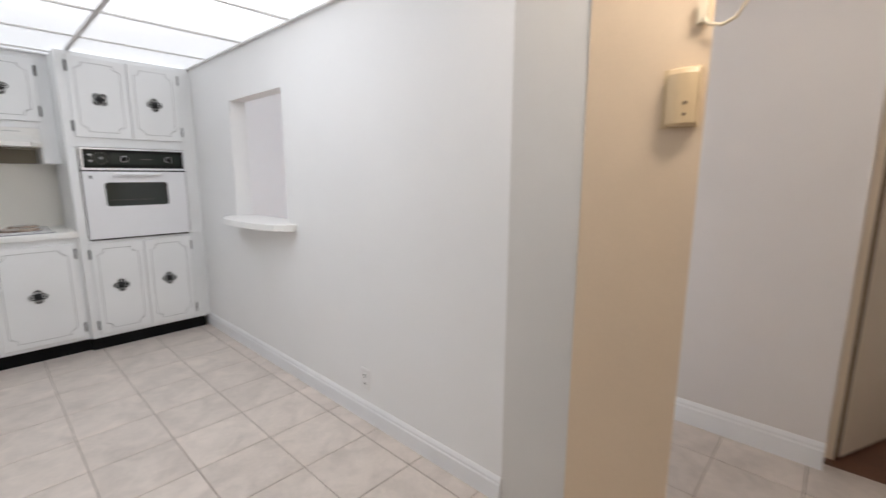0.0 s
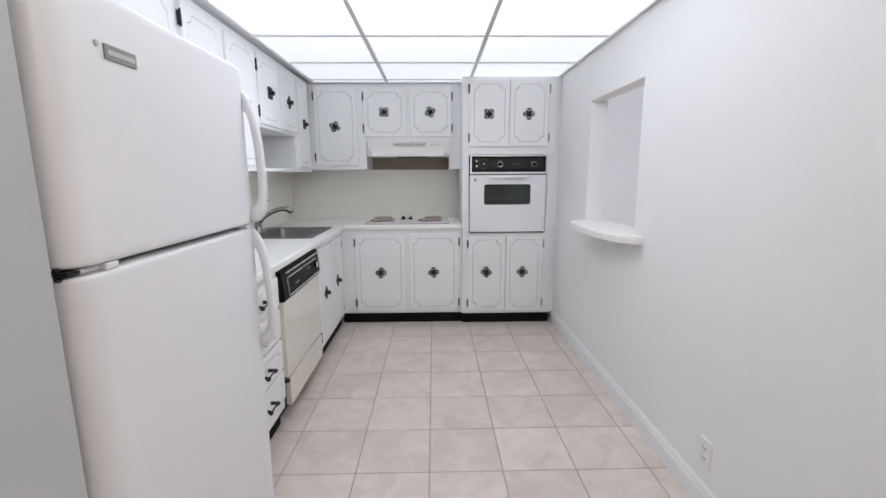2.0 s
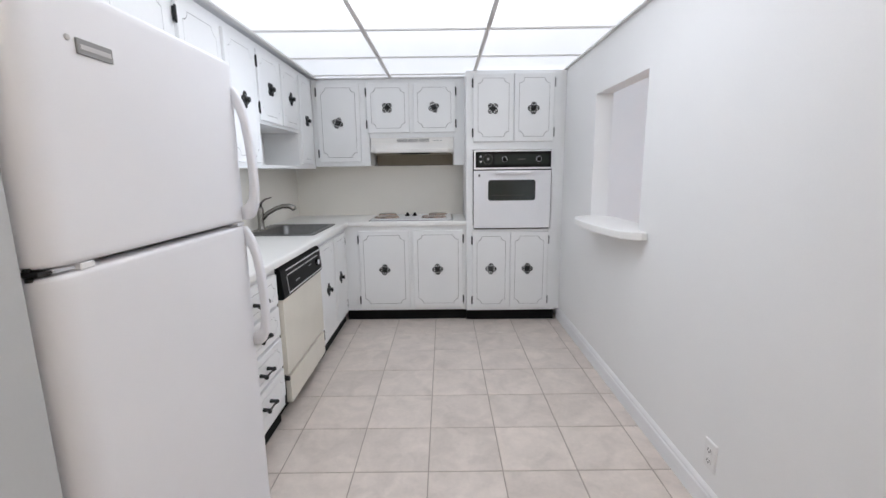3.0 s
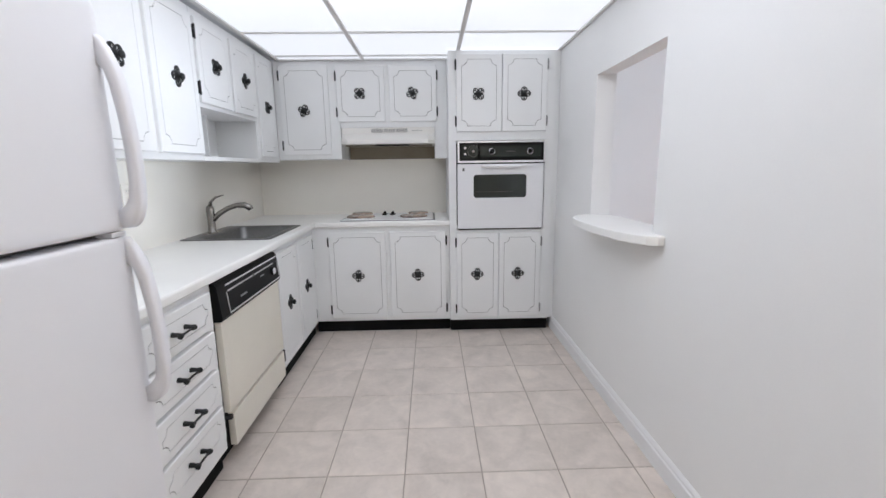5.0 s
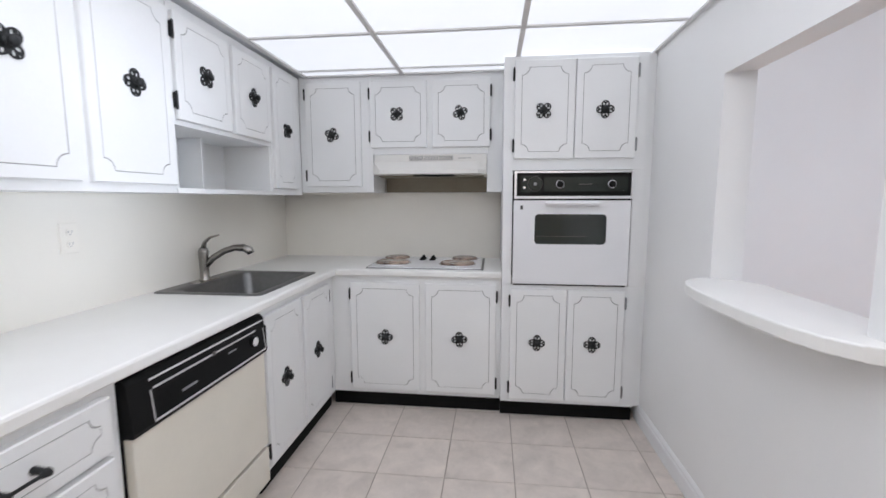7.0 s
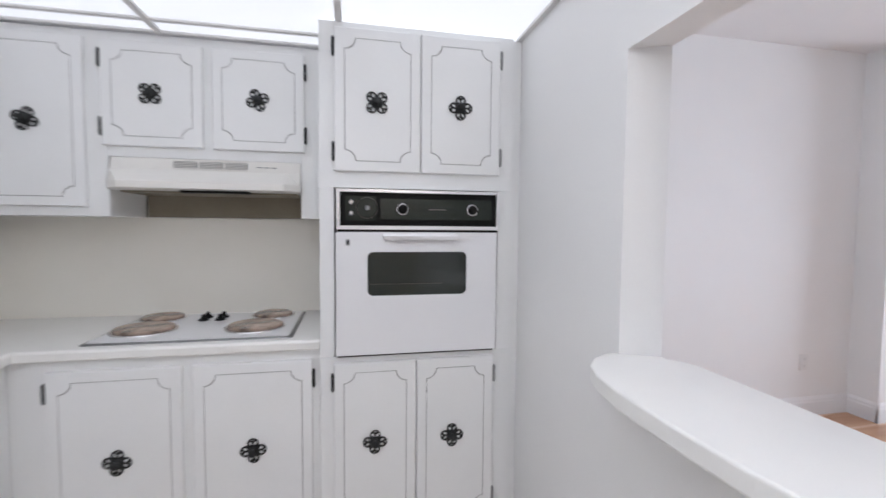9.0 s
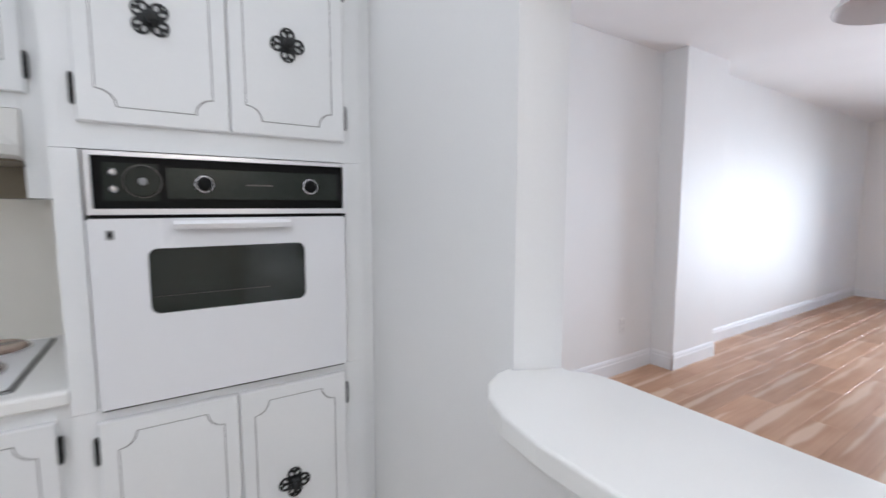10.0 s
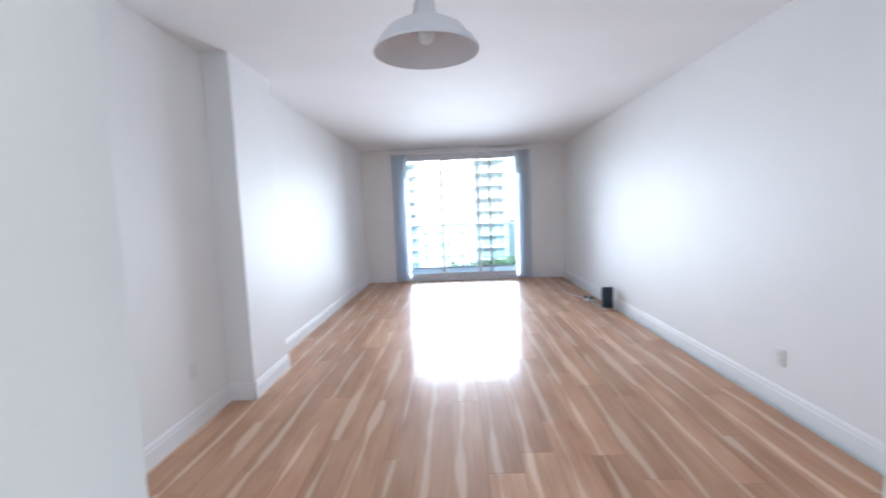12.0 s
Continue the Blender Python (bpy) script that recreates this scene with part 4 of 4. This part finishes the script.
part("nameplate", box((RX - 0.001, 0.945, 1.562), (RX + 0.004, 1.032, 1.590), 0.001, 1), GREYV, fd, "small grey nameplate")
part("nameplate_field", box((RX + 0.0038, 0.951, 1.571), (RX + 0.0052, 1.026, 1.580)), CABLE, fd, "light band on the nameplate")
part("rivet", lathe([(0.006, 0), (0.005, 0.003), (0.0, 0.004)], 10, m=pose(RX, 0.928, 1.585, 0, 90, 0), cap=(True, False)), CABLE, fd)
hg = part("centre_hinge", box((RX - 0.050, RY0 + 0.002, GZ - 0.0045), (RX - 0.016, RY0 + 0.042, GZ + 0.0045), 0.001, 1), IRON, r, "dark centre hinge bracket")
part("hinge_cover", box((RX - 0.034, RY0 + 0.022, GZ - 0.003), (RX - 0.008, RY0 + 0.070, GZ + 0.006), 0.002, 1), CHROME, r, "bright hinge cover")
part("hinge_cap", box((RX - 0.03, RY0 + 0.072, GZ - 0.0065), (RX - 0.001, RY0 + 0.105, GZ + 0.0065), 0.002, 1), APPL, r, "small white hinge cap")
for dz in (-0.009, 0.009):
    part("hinge_pin", lathe([(0.006, dz - 0.003), (0.006, dz + 0.003)], 10, m=Matrix.Translation((RX - 0.034, RY0 + 0.003, GZ))), IRON, hg)

# ---- pass-through shelf ----
def arc(cx, cy, r, a0, a1, n=6, ry=None):
    return [(cx + r * math.cos(radians(a0 + (a1 - a0) * i / n)), cy + (ry or r) * math.sin(radians(a0 + (a1 - a0) * i / n))) for i in range(n + 1)]
SZ = 1.022
outline = [(WX1 - 0.001, 2.268), (1.305, 2.270), (1.265, 2.295), (1.225, 2.35), (1.195, 2.44), (1.174, 2.58), (1.166, 2.74), (1.168, 2.90), (1.180, 2.99), (1.205, 3.06), (1.245, 3.11), (1.290, 3.138), (WX1 - 0.001, 3.145)]
outline += [(WX1 - 0.001, OYK - 0.002), (LX0 + 0.001, OY1 - 0.002)] + arc(LX0 - 0.02, 2.98, 0.058, 70, 0, 5, 0.09) + arc(LX0 - 0.02, 2.48, 0.058, 0, -70, 5, 0.09) + [(LX0 + 0.001, OY0 + 0.002), (WX1 - 0.001, OY0 + 0.002)]
sh = single("serving_shelf", prism(outline, [], SZ - 0.042, SZ), COUNTER, "white rounded serving shelf on the pass-through sill", "shelf")
bv = sh.modifiers.new("edge", "BEVEL")
bv.width, bv.segments, bv.limit_method, bv.angle_limit = 0.007, 3, "ANGLE", radians(50)

# ---- outlets and wall pieces ----
def outlet(m, label, group="wall outlets", slots=None, face=None):
    t = thing("wall_outlet", label, "outlet", m.translation, group)
    part("plate", loft([[Vector((x * w, -y, z * h)) for x, z in ((-1, -1), (1, -1), (1, 1), (-1, 1))] for w, h, y in ((0.036, 0.059, 0), (0.036, 0.059, 0.004), (0.032, 0.055, 0.007))]), face or PLATE, t, m=m)
    for s in (-1, 1):
        so = part("socket", stand(loft([rrect(0, s * 0.022, 0.03, 0.03, 0.012, 0.007), rrect(0, s * 0.022, 0.028, 0.028, 0.012, 0.0095)])), face or PLATE, t, m=m)
        for q in (-1, 1):
            part("slot", box((q * 0.007 - 0.0015, -0.0105, s * 0.022 - 0.003), (q * 0.007 + 0.0015, -0.0094, s * 0.022 + 0.007)), slots or SLOT, so, m=m)
        part("slot", box((-0.003, -0.0105, s * 0.022 - 0.010), (0.003, -0.0094, s * 0.022 - 0.006)), slots or SLOT, so, m=m)
    return t


outlet(pose(WX1, 1.62, 0.24, 0, 0, -90), "white duplex outlet low on the kitchen wall")
outlet(pose(WX0 + 0.008, 2.73, 1.20, 0, 0, 90), "white duplex outlet in the backsplash above the counter", slots=CABLE, face=SPLASH)
outlet(pose(3.92, LY0, 0.345, 0, 0, 180), "white duplex outlet low on the living-room wall", slots=CABLE)
outlet(pose(3.83, LY1, 0.40, 0, 0, 0), "white duplex outlet beside the pier", slots=CABLE)

# chime box and lamp arm on the tan wall
TX = WX1 - 0.006
cb = thing("door_chime", "beige plastic door chime box on the tan wall", "door chime", (TX, 0.19, 1.45))
part("back_plate", box((TX - 0.004, 0.150, 1.448), (TX - 0.0005, 0.243, 1.602), 0.001, 1), BEIGE, cb)
plan = [(TX - 0.0045, 0.150), (TX - 0.0045, 0.226)] + [(TX - 0.030 - 0.010 * math.sin(math.pi * i / 8), 0.224 - 0.072 * i / 8) for i in range(9)]
def squeeze(pl, k):
    return [(TX - 0.0045 + (x - TX + 0.0045) * k, 0.188 + (y - 0.188) * (0.7 + 0.3 * k)) for x, y in pl]
part("cover", loft([[Vector((x, y, z)) for x, y in squeeze(plan, k)] for z, k in ((1.452, 0.8), (1.458, 1.0), (1.582, 1.0), (1.594, 0.85), (1.599, 0.55))]), BEIGE, cb, "rounded beige cover")
for z, q in ((1.508, 0.0055), (1.480, 0.0042)):
    part("dot", lathe([(q, 0), (q * 0.8, 0.002), (0, 0.0022)], 10, m=pose(TX - 0.0392, 0.176, z, 0, -90, 0), cap=(True, False)), BROWN, cb, "small dark mark")
rg = thing("wall_lamp", "ivory metal wall lamp with a curved arm on the tan wall", "wall lamp", (TX, 0.16, 1.7))
part("bracket", box((TX - 0.022, 0.148, 1.700), (TX - 0.0005, 0.172, 1.76), 0.003), IVORY, rg)
part("arm", tube([(TX - 0.02, 0.160, 1.712), (TX - 0.024, 0.140, 1.692), (TX - 0.028, 0.112, 1.684), (TX - 0.034, 0.085, 1.693), (TX - 0.042, 0.064, 1.722), (TX - 0.055, 0.058, 1.77), (TX - 0.085, 0.03, 1.84), (TX - 0.11, -0.01, 1.895)], 0.0042, 10), IVORY, rg, "thin curved ivory arm", smooth=True)
part("shade", lathe([(0.012, 1.895), (0.03, 1.90), (0.065, 1.94), (0.08, 1.975), (0.076, 1.976), (0.06, 1.944), (0.03, 1.906), (0.012, 1.902)], 20, m=Matrix.Translation((TX - 0.113, -0.02, 0)), cap=(True, False)), IVORY, rg, "small ivory lamp shade", smooth=True)

# hall door, standing open
M = pose(2.63, -0.262, 0, 0, 0, -25)
hd = tagged(thing("door_1", "tan painted hall door standing open", "door", (2.64, -0.27, 0), kind="structure"))
part("leaf", box((0.0, -0.018, 0.02), (0.78, 0.018, 2.04), 0.002, 1), DOORP, hd, m=M)
part("edge_strip", box((-0.006, -0.018, 0.02), (-0.0005, 0.018, 2.04)), BROWN, hd, "dark brown door edge", m=M)
structure("door_trim", boxes(((2.622, -0.262, 0), (2.64, -0.226, 2.08))), DOORP, "tan door casing strip", "trim")
structure("floor_side_room", box((2.56, EY0, -0.06), (4.2, LY0 - 0.12, 0.001)), DARKWOOD, "dark brown wooden floor behind the hall door", "floor")

# ---- pendant lamp ----
p = thing("pendant_lamp", "pale grey enamel barn-style pendant lamp with a bare bulb", "pendant lamp", (2.745, 2.861, 2.0))
T = Matrix.Translation((2.745, 2.861, 2.016))
part("shade", lathe([(0.200, 0.0), (0.203, 0.006), (0.198, 0.012), (0.180, 0.040), (0.145, 0.080), (0.100, 0.105), (0.070, 0.115), (0.045, 0.135), (0.04, 0.18), (0.0, 0.182)], 40, m=T, cap=(False, False)), LAMPW, p, smooth=True)
part("reflector", lathe([(0.1985, 0.001), (0.176, 0.038), (0.141, 0.076), (0.096, 0.100), (0.03, 0.110), (0.0, 0.110)], 40, m=T, cap=(False, False)), LAMPI, p, "grey-white inner reflector", smooth=True)
part("stem", lathe([(0.011, 0.18), (0.011, 0.595)], 12, m=T), LAMPW, p, "slim white stem")
part("canopy", lathe([(0.055, 0.608), (0.055, 0.596), (0.03, 0.580), (0.012, 0.578)], 20, m=T), LAMPW, p, "round ceiling canopy", smooth=True)
bu = part("bulb", lathe([(0.012, 0.108), (0.014, 0.098), (0.026, 0.076), (0.030, 0.060), (0.025, 0.042), (0.013, 0.033), (0.0, 0.031)], 20, m=T, cap=(False, False)), BULB, p, "frosted bulb", smooth=True)

# ---- sliding balcony door ----
w = thing("window_1", "wide sliding glass balcony door in a pale grey aluminium frame", "sliding door", (LX1 + 0.06, 2.7, 0), kind="structure")
x0, x1 = LX1 + 0.03, LX1 + 0.11
part("head_rail", box((x0, GY0, GZ1 - 0.06), (x1, GY1, GZ1)), ALU, w)
part("sill_track", box((x0 - 0.02, GY0, 0.0), (x1, GY1, 0.075)), ALU, w)
part("jamb", box((x0, GY0, 0.075), (x1, GY0 + 0.05, GZ1 - 0.06)), ALU, w)
part("jamb", box((x0, GY1 - 0.05, 0.075), (x1, GY1, GZ1 - 0.06)), ALU, w)
for a, b, dx in ((GY0 + 0.05, 2.335, 0.0), (2.06, 3.06, 0.042), (3.005, GY1 - 0.05, 0.0)):
    xa = x0 + 0.004 + dx
    sw = 0.048
    sa = part("sash", boxes(((xa, a, 0.076), (xa + 0.03, a + sw, GZ1 - 0.061)), ((xa, b - sw, 0.076), (xa + 0.03, b, GZ1 - 0.061)),
         ((xa, a + sw, 0.076), (xa + 0.03, b - sw, 0.15)), ((xa, a + sw, GZ1 - 0.12), (xa + 0.03, b - sw, GZ1 - 0.061))), ALU, w, "grey aluminium sliding sash")
    pane = part("pane", box((xa + 0.012, a + sw, 0.15), (xa + 0.018, b - sw, GZ1 - 0.12)), GLASS, sa, "clear glass pane")
    pane.visible_shadow = False
hr = thing("vertical_blinds", "pale blue-white vertical blinds drawn to both sides of the balcony door", "blinds", (LX1 - 0.08, 2.7, 2.5))
part("head_rail", box((LX1 - 0.075, 1.28, 2.525), (LX1 - 0.025, 4.00, 2.575), 0.004, 1), TRIM, hr, "white blind head rail")
sl = mesh("slat", loft([[Vector((x, y, z)) for x, y in ((-0.042, 0.0), (-0.02, 0.004), (0, 0.0055), (0.02, 0.004), (0.042, 0.0), (0.042, -0.0008), (0, 0.0047), (-0.042, -0.0008))] for z in (0.03, 2.522)]), BLIND)
for i in range(9):
    hang("slat", sl, hr, pose(LX1 - 0.05, 1.33 + 0.029 * i, 0, 0, 0, random.uniform(35, 60)))
for i in range(9):
    hang("slat", sl, hr, pose(LX1 - 0.05, 3.72 + 0.03 * i, 0, 0, 0, random.uniform(35, 60)))

# ---- router on the floor ----
q = thing("router", "dark upright router box standing on the floor by the wall", "router", (6.92, 0.74, 0.002))
part("case", loft([rrect(6.92, 0.745, 0.055, 0.155, 0.015, 0.008), rrect(6.92, 0.745, 0.055, 0.155, 0.015, 0.27), rrect(6.92, 0.745, 0.045, 0.145, 0.012, 0.28)]), NAVY, q)
part("foot", loft([rrect(6.92, 0.745, 0.10, 0.16, 0.02, 0.003), rrect(6.92, 0.745, 0.09, 0.15, 0.02, 0.009)]), NAVY, q)
q = thing("adapter_box", "small grey adapter box with cables on the floor", "adapter", (7.3, 0.83, 0.002))
part("case", box((7.24, 0.80, 0.004), (7.36, 0.91, 0.045), 0.006), CABLE, q)
part("case_top", box((7.26, 0.82, 0.046), (7.33, 0.88, 0.075), 0.005), NAVY, q)
q = thing("adapter_box", "small dark plug block on the floor", "adapter", (7.55, 0.85, 0.002))
part("case", box((7.52, 0.83, 0.004), (7.59, 0.88, 0.04), 0.005), NAVY, q)
single("cable", tube([(6.95, 0.80, 0.008), (7.08, 0.86, 0.008), (7.22, 0.84, 0.008), (7.40, 0.93, 0.008), (7.62, 0.90, 0.008), (7.85, 1.00, 0.008), (8.12, 1.05, 0.008)], 0.007, 8), CABLE,
       "thin pale cable lying on the wooden floor", "cable", smooth=True)

# ---- balcony and outside ----
structure("floor_balcony", box((LX1 + 0.16, 0.0, -0.25), (11.35, 5.2, 0.02)), CONC, "pale concrete balcony slab", "balcony floor")
structure("ceiling_balcony", box((LX1 + 0.16, 0.0, 2.74), (11.35, 5.2, 2.92)), SOFFIT, "underside of the balcony above", "ceiling")
rl = thing("balcony_railing", "glass balcony railing with a white metal handrail", "railing", (11.25, 2.6, 0.02))
part("handrail", box((11.22, 0.0, 1.04), (11.29, 5.2, 1.075), 0.006), TRIM, rl, "white metal handrail")
part("bottom_rail", box((11.23, 0.0, 0.035), (11.28, 5.2, 0.065)), GREYV, rl, "grey metal bottom rail")
for i in range(5):
    part("post", box((11.235, 0.05 + 1.25 * i, 0.02), (11.275, 0.09 + 1.25 * i, 1.04)), TRIM, rl)
    if i < 4:
        g = part("pane", box((11.25, 0.10 + 1.25 * i, 0.067), (11.258, 1.29 + 1.25 * i, 1.035)), RAILGL, rl, "tinted glass panel")
        g.visible_shadow = False

structure("ground", box((-300, -500, -24.4), (900, 500, -24)), ASPH, "distant ground far below", "ground")
def far_block(name, label, x, y0, y1, z1, wall, cols, pitch, win_w, win_h, skip, bands, low=-22.0):
    """A far block of flats with recessed windows; wall skin pieced round them by bands."""
    t = thing(name, label, "building", (x + 8, (y0 + y1) / 2, -24))
    part("wall", box((x, y0, -24), (x + 16, y1, z1)), wall, t)
    part("roof", box((x - 0.3, y0 - 0.3, z1), (x + 16.3, y1 + 0.3, z1 + 0.8)), wall, t)
    me = mesh("window", box((-0.12, -win_w / 2, -win_h / 2), (0.0, win_w / 2, win_h / 2)), WINGL)
    sill = mesh("sill", box((-0.3, -win_w / 2 - 0.1, -win_h / 2 - 0.12), (0.0, win_w / 2 + 0.1, -win_h / 2)), wall)
    z = low
    row = 0
    while z < z1 - 1:
        for i, cyy in enumerate(cols):
            if (row * 7 + i * 3) % skip:
                wd = hang("window", me, t, pose(x - 0.002, cyy, z))
                hang("sill", sill, wd, pose(x - 0.002, cyy, z))
        if bands:
            part("balcony_slab", box((x - 1.4, y0 + 0.4, z - 1.5), (x - 0.01, y1 - 0.4, z - 1.25)), STUCCO, t)
        z += pitch
        row += 1
    return t
far_block("apartment_building", "tall white stucco apartment building with small square windows", 105, -1.6, 11.6, 40, STUCCO, [1.5, 4.7, 6.4, 10.1], 2.87, 1.35, 1.05, 5, False, -21.3)
far_block("apartment_building", "apartment tower with blue-green glass balconies beside the white building", 106, 11.65, 21, 40, TEAL, [13.0, 15.6, 18.4], 2.92, 1.6, 1.5, 9, True, -21.0)
far_block("apartment_building", "blue-green glass apartment tower with white balcony bands", 105, -9.6, -1.65, 42, TEAL, [-8.2, -6.3, -4.3, -2.6], 2.93, 1.25, 1.6, 11, True, -21.0)

def tree(x, y, h, r, seed):
    rnd = random.Random(seed)
    t = thing("palm_tree", "green leafy tree beside the buildings below", "tree", (x, y, -24), "trees below")
    part("trunk", tube([(x, y, -24), (x + 0.2, y + 0.1, -24 + h * 0.5), (x + 0.1, y + 0.3, -24 + h)], [0.35, 0.25, 0.16], 8), BARK, t)
    bm = bmesh.new()
    for i in range(420):
        a, b = rnd.uniform(0, 6.283), math.acos(rnd.uniform(-0.6, 1))
        q = r * rnd.uniform(0.45, 1.0) * (0.8 + 0.3 * math.sin(3 * a + seed))
        c = Vector((x + q * math.sin(b) * math.cos(a), y + 0.3 + q * math.sin(b) * math.sin(a), -24 + h + 0.7 * q * math.cos(b)))
        u = Vector((rnd.uniform(-1, 1), rnd.uniform(-1, 1), rnd.uniform(-0.5, 0.5))).normalized() * rnd.uniform(0.3, 0.7)
        v = u.cross(Vector((rnd.uniform(-1, 1), rnd.uniform(-1, 1), 1))).normalized() * 0.22
        bm.faces.new([bm.verts.new(c + d) for d in (-u, v, u, -v)])
    part("crown", bm, LEAF, t)
for i, (tx, ty, th) in enumerate(((92, 2.6, 12.0), (94, -0.8, 11.4), (90, -5.5, 13.2), (93, -10.2, 13.6), (91, -15, 12.6), (95, 6.8, 10.0), (93, 12.5, 11.0))):
    tree(tx, ty, th, 4.2, i)

# ---- floors, piece by piece ----
fk = thing("floor_kitchen", "beige glazed ceramic floor tiles with brown-grey grout", "floor", (0, 0, 0), kind="structure")
part("grout_bed", boxes(((EX0, EY0, -0.08), (2.56, LY0, -0.0032)), ((WX0, LY0, -0.08), (WX1, WY1, -0.0032)), ((WX1, LY0 - 0.001, -0.08), (HX, LY0 + 0.05, -0.0032))), GROUT, fk, "brown-grey grout")
TP, TG = 0.3385, 0.0048
tw = TP - TG
tile = mesh("tile", loft([[Vector((sx * q, sy * q, z)) for sx, sy in ((-1, -1), (1, -1), (1, 1), (-1, 1))] for q, z in ((tw / 2, -0.008), (tw / 2, -0.0016), (tw / 2 - 0.0018, 0.0))]), TILE)
ox, oy = 0.222, 2.872
for i in range(-6, 8):
    for j in range(-14, 6):
        cx, cy = ox + (i + 0.5) * TP, oy + (j + 0.5) * TP
        if cy > LY0 - 0.1:
            ok = -0.85 < cx < WX1 + 0.1 and cy < 4.15
        else:
            ok = EX0 < cx < 2.5 and cy > -1.3
        if ok:
            hang("tile", tile, fk, pose(cx, cy, 0))

fl = thing("floor_living", "glossy reddish oak laminate boards running to the balcony", "floor", (5, 2.6, 0), kind="structure")
part("underlay", boxes(((LX0, LY0 + 0.05, -0.08), (LX1 + 0.03, LY1, -0.0022))), GAPD, fl, "dark board gaps")
BW, BL = 0.197, 1.21
board = mesh("board", loft([[Vector((sx * (BL / 2 - g), sy * (BW / 2 - g), z)) for sx, sy in ((-1, -1), (1, -1), (1, 1), (-1, 1))] for g, z in ((0.0006, -0.007), (0.0006, -0.0012), (0.0016, 0.0))]), OAK)
rows = int((LY1 - LY0 - 0.05) / BW) + 1
for j in range(rows):
    y = LY0 + 0.05 + BW * (j + 0.5)
    if y > LY1:
        break
    x = LX0 + 0.05 - BL * random.uniform(0.0, 0.9)
    while x < LX1 + 0.02:
        if x + BL > LX0 + 0.2:
            a, b = max(x, LX0), min(x + BL, LX1 + 0.02)
            if b - a > 0.06:
                hang("board", board, fl, Matrix.Translation(((a + b) / 2, y, 0)) @ Matrix.Diagonal(((b - a) / BL, 1, 1, 1)))
        x += BL
